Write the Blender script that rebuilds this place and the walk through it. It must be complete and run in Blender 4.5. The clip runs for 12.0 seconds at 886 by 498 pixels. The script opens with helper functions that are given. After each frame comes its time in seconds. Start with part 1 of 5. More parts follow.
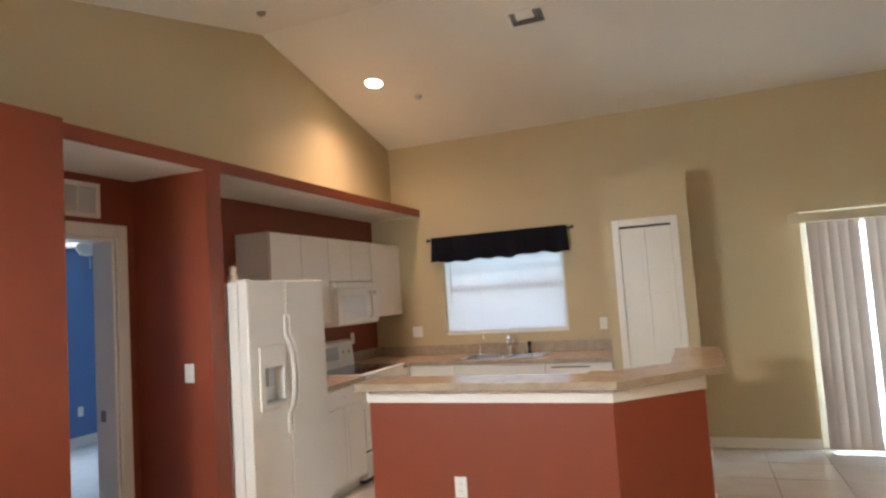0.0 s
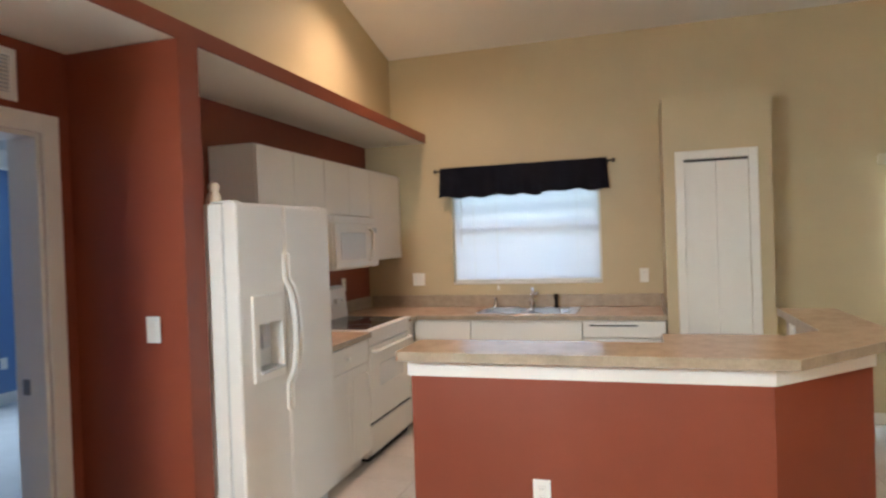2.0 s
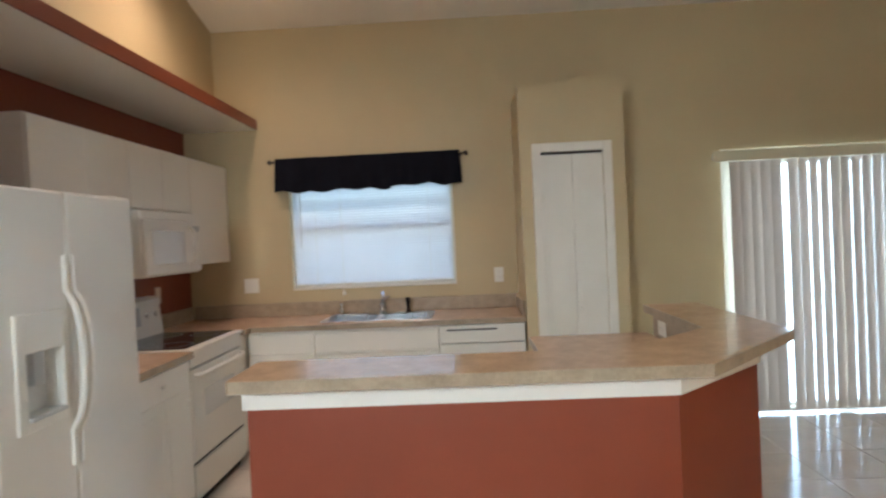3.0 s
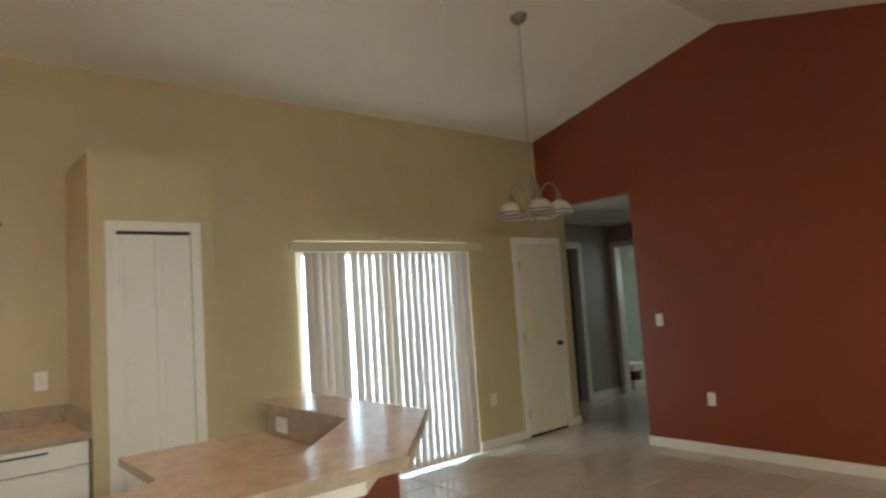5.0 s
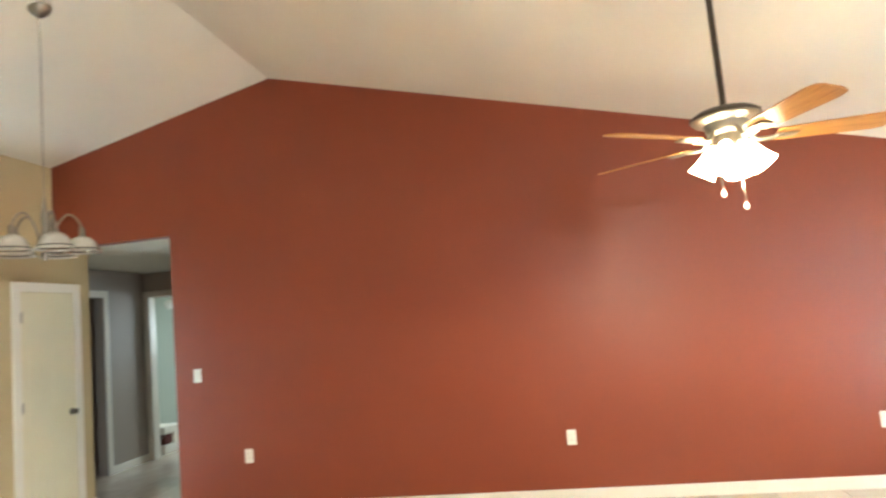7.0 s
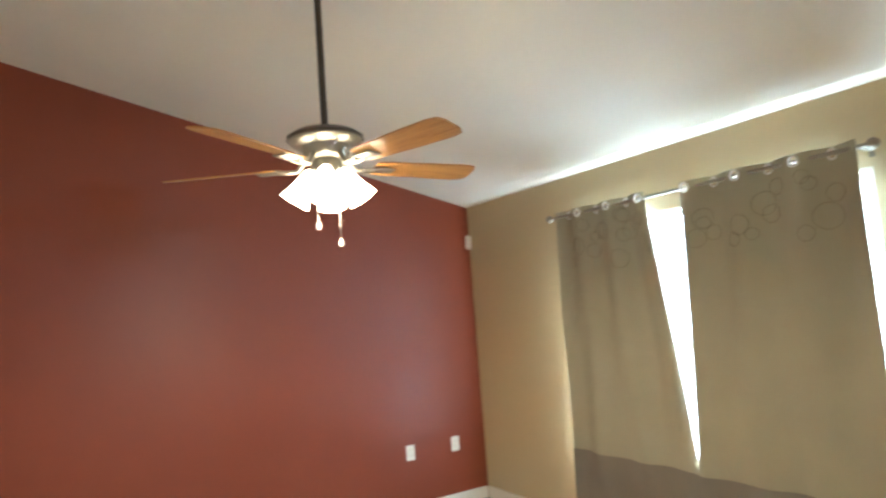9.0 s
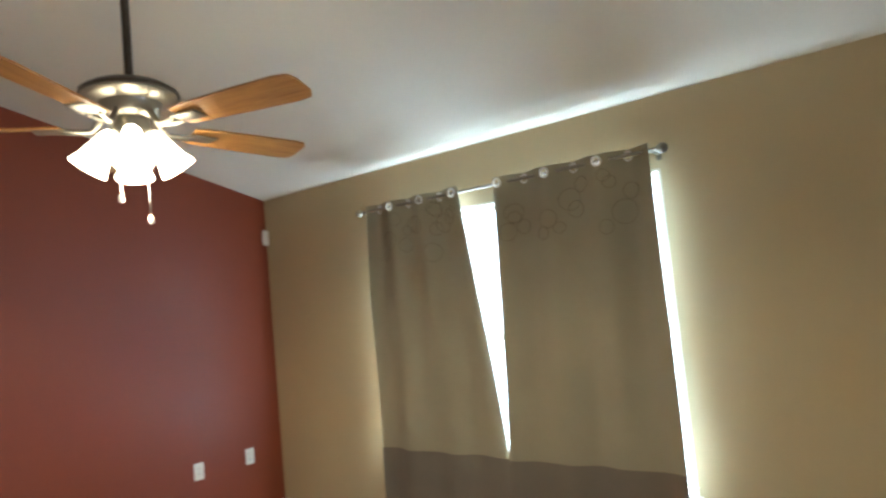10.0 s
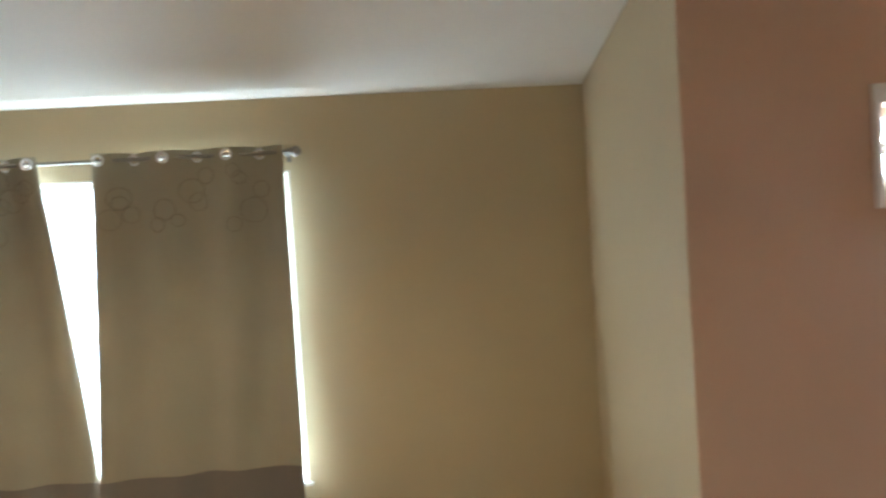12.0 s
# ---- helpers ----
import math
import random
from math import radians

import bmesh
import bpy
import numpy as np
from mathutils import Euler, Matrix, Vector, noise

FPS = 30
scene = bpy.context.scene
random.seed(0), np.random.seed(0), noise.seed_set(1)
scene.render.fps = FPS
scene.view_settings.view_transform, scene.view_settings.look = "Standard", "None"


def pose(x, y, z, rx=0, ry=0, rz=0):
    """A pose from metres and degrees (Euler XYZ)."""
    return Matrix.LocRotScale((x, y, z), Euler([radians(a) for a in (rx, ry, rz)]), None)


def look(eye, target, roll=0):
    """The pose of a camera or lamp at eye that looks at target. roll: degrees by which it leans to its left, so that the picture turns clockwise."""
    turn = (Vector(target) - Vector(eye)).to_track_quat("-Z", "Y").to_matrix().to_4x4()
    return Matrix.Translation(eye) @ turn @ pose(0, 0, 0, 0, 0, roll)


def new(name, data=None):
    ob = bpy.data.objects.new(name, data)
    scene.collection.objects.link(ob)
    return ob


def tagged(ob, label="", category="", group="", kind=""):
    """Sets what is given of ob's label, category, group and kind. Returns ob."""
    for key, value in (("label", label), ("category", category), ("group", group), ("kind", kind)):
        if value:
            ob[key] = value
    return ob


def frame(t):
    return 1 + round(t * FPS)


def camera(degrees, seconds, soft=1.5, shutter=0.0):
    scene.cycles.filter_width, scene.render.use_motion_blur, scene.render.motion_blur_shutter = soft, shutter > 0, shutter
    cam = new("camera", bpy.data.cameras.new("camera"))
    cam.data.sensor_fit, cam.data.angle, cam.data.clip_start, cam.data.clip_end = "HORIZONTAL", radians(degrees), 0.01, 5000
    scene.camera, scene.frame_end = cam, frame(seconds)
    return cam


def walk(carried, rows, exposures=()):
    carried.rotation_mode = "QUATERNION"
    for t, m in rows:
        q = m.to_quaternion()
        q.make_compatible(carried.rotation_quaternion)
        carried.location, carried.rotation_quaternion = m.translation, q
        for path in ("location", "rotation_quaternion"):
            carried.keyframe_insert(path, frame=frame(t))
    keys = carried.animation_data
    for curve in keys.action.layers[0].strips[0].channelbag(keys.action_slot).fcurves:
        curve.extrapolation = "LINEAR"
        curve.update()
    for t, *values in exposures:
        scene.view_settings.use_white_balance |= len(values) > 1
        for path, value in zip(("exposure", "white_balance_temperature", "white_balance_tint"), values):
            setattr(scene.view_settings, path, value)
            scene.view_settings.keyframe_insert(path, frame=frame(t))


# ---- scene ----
cam = camera(70.0, 12.0, soft=2.4, shutter=0.4)
PATH = [
    (0, (0.141, 0.089, 1.544), (-0.593, 1.944, 1.69), -3.8),
    (0.5, (-0.177, 0.247, 1.521), (-0.906, 2.105, 1.647), -2.6),
    (1, (-0.335, 0.51, 1.511), (-1.079, 2.365, 1.599), -3.0),
    (1.5, (-0.5, 0.751, 1.508), (-1.247, 2.605, 1.56), -1.9),
    (2, (-0.772, 0.906, 1.51), (-1.365, 2.816, 1.486), -2.0),
    (2.5, (-0.873, 1.164, 1.477), (-1.221, 3.133, 1.448), -1.9),
    (4.3, (-1.212, 1.685, 1.474), (-0.373, 3.5, 1.485), -2.4),
    (4.5, (-1.221, 1.688, 1.493), (-0.21, 3.413, 1.554), -1.7),
    (5, (-1.371, 1.772, 1.511), (-0.08, 3.292, 1.67), -3.8),
    (5.5, (-1.353, 1.794, 1.538), (0.117, 3.139, 1.71), -3.9),
    (6, (-1.223, 1.806, 1.532), (0.444, 2.893, 1.731), -4.9),
    (6.5, (-1.211, 1.955, 1.482), (0.668, 2.599, 1.713), -4.7),
    (7, (-1.108, 1.977, 1.509), (0.856, 2.294, 1.719), -5.2),
    (7.5, (-0.912, 1.906, 1.575), (1.077, 1.917, 1.79), -6.5),
    (9.3, (-0.376, 2.053, 1.586), (1.187, 0.822, 1.789), -3.9),
    (9.5, (-0.319, 2.049, 1.557), (1.149, 0.709, 1.774), -4.1),
    (9.8, (-0.221, 2.122, 1.561), (1.09, 0.624, 1.753), -5.3),
    (10, (-0.155, 2.123, 1.534), (1.062, 0.543, 1.682), -5.4),
    (10.3, (-0.088, 2.086, 1.536), (0.972, 0.397, 1.681), -5.0),
    (10.5, (-0.016, 2.04, 1.525), (0.979, 0.31, 1.652), -6.2),
    (11, (0.064, 1.992, 1.477), (0.794, 0.135, 1.617), -3.5),
    (11.5, (0.287, 2.098, 1.592), (0.526, 0.113, 1.622), -5.4),
    (11.8, (0.293, 2.16, 1.673), (0.339, 0.161, 1.647), -3.1),
    (12, (0.325, 2.244, 1.692), (0.193, 0.249, 1.646), -3.5),
]
EXPOSURES = [
    (0, 2.64, 6450, 12), (0.5, 2.8, 6600, 12), (1.5, 2.76, 6450, 11), (2.5, 2.6, 5900, 8), (4.5, 2.06, 6300, 4), (5, 2.36, 6600, 4), (5.5, 2.57, 6450, 4), (6, 3.07, 6350, 5), (6.5, 3.72, 6150, 4),
    (7.5, 4.0, 6050, 3), (9.5, 2.62, 5350, 1), (10.5, 2.33, 5350, 2), (11.5, 2.25, 5450, 4), (12, 2.4, 5450, 5)]
walk(cam, [(t, look(eye, target, roll)) for t, eye, target, roll in PATH], EXPOSURES)

# ---- world, sun, lamps ----
world = bpy.data.worlds.new("world")
scene.world = world
world.use_nodes = True
wn = world.node_tree.nodes
sky = wn.new("ShaderNodeTexSky")
sky.sky_type, sky.sun_disc = "NISHITA", False
sky.sun_elevation, sky.sun_rotation = radians(45), radians(210)
wn["Background"].inputs["Strength"].default_value = 0.12
world.node_tree.links.new(sky.outputs[0], wn["Background"].inputs["Color"])


def lamp(name, kind, power, color, m, size=0.0, size_y=0.0, soft_size=0.0, angle=0.0, blend=0.9):
    data = bpy.data.lights.new(name, kind)
    data.energy, data.color = power, color
    if kind == "AREA":
        data.shape, data.size, data.size_y = "RECTANGLE", size, size_y
    elif kind == "SUN":
        data.angle = angle
    else:
        data.shadow_soft_size = soft_size
    if kind == "SPOT":
        data.spot_size, data.spot_blend = angle, blend
    ob = new(name, data)
    ob.matrix_world = m
    return ob


lamp("sun", "SUN", 3.0, (1, 0.95, 0.86), look((-3.5, -6, 7), (0, 0, 0)), angle=radians(0.5))
DAY = (0.86, 0.94, 1.0)
WARM = (1.0, 0.76, 0.48)
# daylight standing in each window's opening, besides an added sill lamp and bathroom lamp
lamp("daylight_kitchen_window", "AREA", 1.6, (0.66, 0.83, 1.0), look((-1.74, 7.05, 1.62), (-1.74, 0, 1.58)), size=1.4, size_y=1.1)
lamp("daylight_patio_door", "AREA", 26, (0.60, 0.81, 1.0), look((1.98, 6.66, 1.03), (1.98, 0, 1.03)), size=1.85, size_y=2.05)
lamp("daylight_living_window", "AREA", 36, (0.76, 0.88, 1.0), look((1.85, -1.17, 1.27), (1.85, 3, 1.27)), size=1.95, size_y=1.58)
# upward lamp added for sun bounced off the sill; brightens the ceiling edge
lamp("living_sill_bounce", "AREA", 16, (0.80, 0.90, 1.0), look((1.85, -1.10, 0.475), (1.85, -1.09, 3)), size=1.9, size_y=0.11)
lamp("daylight_bedroom_window", "AREA", 14, (0.72, 0.86, 1.0), look((-6.96, 4.75, 1.56), (-3, 4.75, 1.5)), size=1.15, size_y=0.55)
# fill lamp added inside the bathroom, which has no window here
lamp("bathroom_fill", "AREA", 2.6, DAY, look((8.4, 6.6, 1.7), (7.2, 7.6, 0.8)), size=0.7, size_y=0.7)
lamp("daylight_entry_window", "AREA", 31, DAY, look((-1.88, -0.1, 1.91), (-1.42, 0.5, 0.65)), size=0.85, size_y=0.3)
FAN = (1.83, 1.125)
lamp("fan_bulbs", "SPOT", 10.5, WARM, pose(FAN[0], FAN[1], 1.97), angle=radians(178), soft_size=0.1, blend=0.4)
lamp("recessed_bulb", "SPOT", 20, (1.0, 0.70, 0.56), pose(-2.45, 5.18, 3.5), angle=radians(140), soft_size=0.09, blend=1.0)


# ---- materials ----
def mat(name, color, rough=0.5, metal=0.0, vary=0.06, scale=6.0, grain=120.0, bump=0.05, emit=0.0, random_object=0.0, coat=0.0, translucent=0.0, stretch=(1, 1, 1)):
    """A surface with broad variation, fine grain and relief in metres."""
    m = bpy.data.materials.new(name)
    m.use_nodes = True
    nt = m.node_tree
    n, l = nt.nodes, nt.links
    b = n["Principled BSDF"]
    b.inputs["Roughness"].default_value, b.inputs["Metallic"].default_value = rough, metal
    b.inputs["Coat Weight"].default_value = coat
    tc, mp = n.new("ShaderNodeTexCoord"), n.new("ShaderNodeMapping")
    mp.inputs["Scale"].default_value = stretch
    l.new(tc.outputs["Object"], mp.inputs["Vector"])
    big, fine = n.new("ShaderNodeTexNoise"), n.new("ShaderNodeTexNoise")
    big.inputs["Scale"].default_value, fine.inputs["Scale"].default_value = scale, grain
    big.inputs["Detail"].default_value, fine.inputs["Detail"].default_value = 4, 3
    for t in (big, fine):
        l.new(mp.outputs[0], t.inputs["Vector"])
    add = n.new("ShaderNodeMath")
    add.operation = "MULTIPLY_ADD"
    l.new(fine.outputs[0], add.inputs[0])
    add.inputs[1].default_value = 0.5
    l.new(big.outputs[0], add.inputs[2])
    span = n.new("ShaderNodeMapRange")
    span.inputs["From Min"].default_value, span.inputs["From Max"].default_value = 0.35, 1.15
    span.inputs["To Min"].default_value, span.inputs["To Max"].default_value = 1 - vary, 1 + vary
    l.new(add.outputs[0], span.inputs["Value"])
    value = span.outputs[0]
    if random_object:
        info, r = n.new("ShaderNodeObjectInfo"), n.new("ShaderNodeMapRange")
        r.inputs["To Min"].default_value, r.inputs["To Max"].default_value = 1 - random_object, 1 + random_object
        l.new(info.outputs["Random"], r.inputs["Value"])
        mul = n.new("ShaderNodeMath")
        mul.operation = "MULTIPLY"
        l.new(value, mul.inputs[0]), l.new(r.outputs[0], mul.inputs[1])
        value = mul.outputs[0]
    tint = n.new("ShaderNodeVectorMath")
    tint.operation = "SCALE"
    tint.inputs[0].default_value = color
    l.new(value, tint.inputs["Scale"])
    l.new(tint.outputs[0], b.inputs["Base Color"])
    rr = n.new("ShaderNodeMapRange")
    rr.inputs["To Min"].default_value, rr.inputs["To Max"].default_value = max(0.02, rough - 0.07), min(1, rough + 0.07)
    l.new(big.outputs[0], rr.inputs["Value"])
    l.new(rr.outputs[0], b.inputs["Roughness"])
    if bump:
        bp = n.new("ShaderNodeBump")
        bp.inputs["Strength"].default_value, bp.inputs["Distance"].default_value = bump, 0.004
        l.new(fine.outputs[0], bp.inputs["Height"])
        l.new(bp.outputs[0], b.inputs["Normal"])
    if emit:
        b.inputs["Emission Color"].default_value = (*color, 1)
        b.inputs["Emission Strength"].default_value = emit
    if translucent:
        tr, mix = n.new("ShaderNodeBsdfTranslucent"), n.new("ShaderNodeMixShader")
        l.new(tint.outputs[0], tr.inputs["Color"])
        mix.inputs[0].default_value = translucent
        l.new(b.outputs[0], mix.inputs[1]), l.new(tr.outputs[0], mix.inputs[2])
        l.new(mix.outputs[0], n["Material Output"].inputs["Surface"])
    return m


def glass_mat():
    m = bpy.data.materials.new("window_glass")
    m.use_nodes = True
    b = m.node_tree.nodes["Principled BSDF"]
    b.inputs["Transmission Weight"].default_value, b.inputs["Roughness"].default_value, b.inputs["IOR"].default_value = 1, 0.0, 1.1
    return m


def laminate_mat(name, light, dark, rough):
    """Speckled laminate: blotches of two tones and fine flecks."""
    m = mat(name, light, rough, bump=0.01)
    n, l = m.node_tree.nodes, m.node_tree.links
    b = n["Principled BSDF"]
    tc = n["Texture Coordinate"]
    ns, fl = n.new("ShaderNodeTexNoise"), n.new("ShaderNodeTexNoise")
    ns.inputs["Scale"].default_value, ns.inputs["Detail"].default_value = 14, 8
    fl.inputs["Scale"].default_value, fl.inputs["Detail"].default_value = 90, 2
    l.new(tc.outputs["Object"], ns.inputs["Vector"]), l.new(tc.outputs["Object"], fl.inputs["Vector"])
    mix = n.new("ShaderNodeMath")
    mix.operation = "MULTIPLY_ADD"
    mix.inputs[1].default_value = 0.6
    l.new(fl.outputs[0], mix.inputs[0]), l.new(ns.outputs[0], mix.inputs[2])
    ramp = n.new("ShaderNodeValToRGB")
    ramp.color_ramp.elements[0].position, ramp.color_ramp.elements[0].color = 0.6, (*dark, 1)
    ramp.color_ramp.elements[1].position, ramp.color_ramp.elements[1].color = 0.95, (*light, 1)
    l.new(mix.outputs[0], ramp.inputs[0])
    l.new(ramp.outputs[0], b.inputs["Base Color"])
    return m


def wood_mat(name, light, dark, rough):
    m = mat(name, light, rough, bump=0.02)
    n, l = m.node_tree.nodes, m.node_tree.links
    mp = n.new("ShaderNodeMapping")
    mp.inputs["Scale"].default_value = (2, 26, 26)
    l.new(n["Texture Coordinate"].outputs["Object"], mp.inputs["Vector"])
    ns = n.new("ShaderNodeTexNoise")
    ns.inputs["Scale"].default_value, ns.inputs["Detail"].default_value, ns.inputs["Distortion"].default_value = 2.5, 6, 1.2
    l.new(mp.outputs[0], ns.inputs["Vector"])
    ramp = n.new("ShaderNodeValToRGB")
    ramp.color_ramp.elements[0].position, ramp.color_ramp.elements[0].color = 0.35, (*dark, 1)
    ramp.color_ramp.elements[1].position, ramp.color_ramp.elements[1].color = 0.65, (*light, 1)
    l.new(ns.outputs[0], ramp.inputs[0])
    l.new(ramp.outputs[0], n["Principled BSDF"].inputs["Base Color"])
    return m


TAN = mat("tan_wall_paint", (0.53, 0.42, 0.235), 0.5, vary=0.05, scale=1.3, grain=160, bump=0.12)
RED = mat("terracotta_red_wall_paint", (0.225, 0.046, 0.0165), 0.44, vary=0.06, scale=1.1, grain=160, bump=0.12)
RED.node_tree.nodes["Principled BSDF"].inputs["Specular IOR Level"].default_value = 0.46
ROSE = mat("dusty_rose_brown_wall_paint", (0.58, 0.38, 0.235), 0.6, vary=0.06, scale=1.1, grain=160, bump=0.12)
CEIL = mat("white_textured_ceiling", (0.76, 0.71, 0.59), 0.85, vary=0.04, scale=1.6, grain=55, bump=0.3)
GREY = mat("greige_hall_paint", (0.33, 0.28, 0.235), 0.55, vary=0.05, scale=1.5, bump=0.1)
BLUE = mat("blue_bedroom_paint", (0.095, 0.18, 0.35), 0.5, vary=0.06, scale=1.5, bump=0.1)
PALE = mat("pale_green_bathroom_paint", (0.62, 0.68, 0.62), 0.5, vary=0.04, scale=1.5, bump=0.1)
TRIM = mat("white_semigloss_trim", (0.78, 0.74, 0.64), 0.35, vary=0.03, scale=4, bump=0.02)
DOOR_CREAM = mat("cream_semigloss_door_paint", (0.73, 0.67, 0.48), 0.35, vary=0.03, scale=4, bump=0.02)
CABINET = mat("white_thermofoil", (0.82, 0.765, 0.66), 0.38, vary=0.025, scale=3, bump=0.015)
ENAMEL = mat("white_appliance_enamel", (0.82, 0.77, 0.67), 0.42, vary=0.02, scale=4, grain=260, bump=0.06)
ENAMEL_GREY = mat("pale_grey_plastic", (0.50, 0.50, 0.47), 0.4, vary=0.03)
PLATE = mat("ivory_switch_plastic", (0.80, 0.77, 0.68), 0.35, vary=0.02, bump=0.0)
# near-black for slots, a control strip and the shade painted into gaps
DARK = mat("dark_slots_and_gap_shade", (0.015, 0.013, 0.012), 0.7, vary=0.1, bump=0.0)
BLACKGLASS = mat("black_ceramic_glass", (0.012, 0.011, 0.011), 0.08, vary=0.2, bump=0.0)
BLACKCLOTH = mat("black_valance_cloth", (0.010, 0.010, 0.014), 0.9, vary=0.25, scale=9, grain=400, bump=0.2)
BLACKCLOTH.node_tree.nodes["Principled BSDF"].inputs["Specular IOR Level"].default_value = 0.08
BRONZE = mat("dark_bronze_metal", (0.085, 0.07, 0.055), 0.4, metal=0.8, vary=0.12, bump=0.02)
PEWTER = mat("brushed_pewter_metal", (0.30, 0.27, 0.22), 0.35, metal=0.9, vary=0.1, bump=0.02)
CHROME = mat("chrome", (0.75, 0.75, 0.75), 0.12, metal=1.0, vary=0.03, bump=0.0)
STEEL = mat("stainless_steel", (0.58, 0.58, 0.57), 0.28, metal=1.0, vary=0.05, grain=300, bump=0.02, stretch=(1, 12, 1))
LAMINATE = laminate_mat("beige_speckled_laminate", (0.70, 0.465, 0.30), (0.57, 0.375, 0.24), 0.2)
# darker, greyer laminate tone for upright faces: edges, riser and upstand
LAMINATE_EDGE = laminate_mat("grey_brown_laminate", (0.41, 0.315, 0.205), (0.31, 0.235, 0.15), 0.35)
TILE = mat("beige_ceramic_tile", (0.60, 0.52, 0.43), 0.14, vary=0.09, scale=5, grain=40, bump=0.03, random_object=0.05)
GROUT = mat("grey_beige_grout", (0.33, 0.28, 0.22), 0.85, vary=0.12, scale=9, bump=0.15)
CARPET = mat("grey_carpet", (0.36, 0.38, 0.40), 0.95, vary=0.12, scale=5, grain=260, bump=0.5)
ALABASTER = mat("alabaster_glass_shade", (0.50, 0.46, 0.38), 0.25, vary=0.12, scale=30, bump=0.02)
VALANCE = mat("cream_vinyl_valance", (0.64, 0.56, 0.37), 0.5, vary=0.04, grain=60, bump=0.04)
VANE = mat("off_white_vinyl_vane", (0.48, 0.385, 0.305), 0.5, vary=0.05, grain=60, bump=0.04, translucent=0.03)
SLAT = mat("white_aluminium_slat", (0.80, 0.82, 0.86), 0.45, vary=0.03, bump=0.0, translucent=0.3)
CURTAIN = mat("olive_taupe_curtain", (0.40, 0.36, 0.245), 0.85, vary=0.10, scale=3, grain=420, bump=0.25, translucent=0.06)
# white reflector cloth, added behind the curtains
BOUNCE_LINING = mat("white_curtain_bounce_lining", (0.82, 0.82, 0.80), 0.9, vary=0.04, scale=3, grain=420, bump=0.1, translucent=0.3)
CURTAIN_BAND = mat("dark_taupe_curtain_band", (0.21, 0.18, 0.14), 0.85, vary=0.14, scale=4, grain=420, bump=0.25, translucent=0.008)
STITCH = mat("dark_olive_embroidery", (0.21, 0.185, 0.12), 0.8, vary=0.1, bump=0.0)
WOOD = wood_mat("honey_oak_veneer", (0.58, 0.29, 0.075), (0.40, 0.17, 0.04), 0.35)
SHADE = mat("lit_white_glass", (1.0, 0.80, 0.53), 0.3, vary=0.01, bump=0.0, emit=3.2)
BULB = mat("lit_recessed_lamp", (1.0, 0.84, 0.62), 0.3, vary=0.01, bump=0.0, emit=4)
FROST = mat("frosted_white_glass", (0.82, 0.80, 0.74), 0.35, vary=0.05, scale=12, bump=0.03, translucent=0.3)
CERAMIC = mat("cream_glazed_ceramic", (0.68, 0.56, 0.42), 0.3, vary=0.12, scale=30, bump=0.03)
CLOTH_RED = mat("dark_red_brown_cloth", (0.09, 0.022, 0.016), 0.9, vary=0.25, scale=18, bump=0.3)
GRASS = mat("sunlit_lawn", (0.10, 0.15, 0.05), 0.9, vary=0.35, scale=0.7, grain=30, bump=0.4)
STUCCO = mat("cream_exterior_stucco", (0.62, 0.56, 0.46), 0.8, vary=0.08, scale=1, bump=0.3)
GLASS = glass_mat()


# ---- mesh helpers ----
def box(bm, x0, x1, y0, y1, z0, z1, bevel=0.0):
    vs = [bm.verts.new((x, y, z)) for x in (x0, x1) for y in (y0, y1) for z in (z0, z1)]
    fs = [bm.faces.new([vs[i] for i in f]) for f in ((0, 1, 3, 2), (4, 6, 7, 5), (0, 4, 5, 1), (2, 3, 7, 6), (0, 2, 6, 4), (1, 5, 7, 3))]
    if bevel:
        bmesh.ops.bevel(bm, geom=list({e for f in fs for e in f.edges}), offset=bevel, segments=2, profile=0.5, affect="EDGES")
    return bm


def boxes(*args, bevel=0.0):
    bm = bmesh.new()
    for a in args:
        box(bm, *a, bevel=bevel)
    return bm


def prism(points, axis, a, b):
    """A polygon of two coordinates drawn out along the third axis, from a to b."""
    bm = bmesh.new()

    def at(p, k):
        return {"x": (k, p[0], p[1]), "y": (p[0], k, p[1]), "z": (p[0], p[1], k)}[axis]
    lo = [bm.verts.new(at(p, a)) for p in points]
    hi = [bm.verts.new(at(p, b)) for p in points]
    bm.faces.new(lo), bm.faces.new(hi[::-1])
    for i in range(len(points)):
        j = (i + 1) % len(points)
        bm.faces.new((lo[i], hi[i], hi[j], lo[j]))
    return bm


def lathe(profile, steps=24, bm=None, m=None):
    """A turned shape from (radius, height) pairs."""
    bm = bm or bmesh.new()
    m = m or Matrix.Identity(4)
    rings = []
    for r, z in profile:
        rings.append([bm.verts.new(m @ Vector((r * math.cos(2 * math.pi * i / steps), r * math.sin(2 * math.pi * i / steps), z))) for i in range(steps)])
    for p, q in zip(rings, rings[1:]):
        for i in range(steps):
            bm.faces.new((p[i], p[(i + 1) % steps], q[(i + 1) % steps], q[i]))
    for ring in (rings[0][::-1], rings[-1]):
        if tuple(profile[0]) != tuple(profile[-1]) and (ring[0].co - ring[steps // 2].co).length > 1e-4:
            bm.faces.new(ring)
    return bm


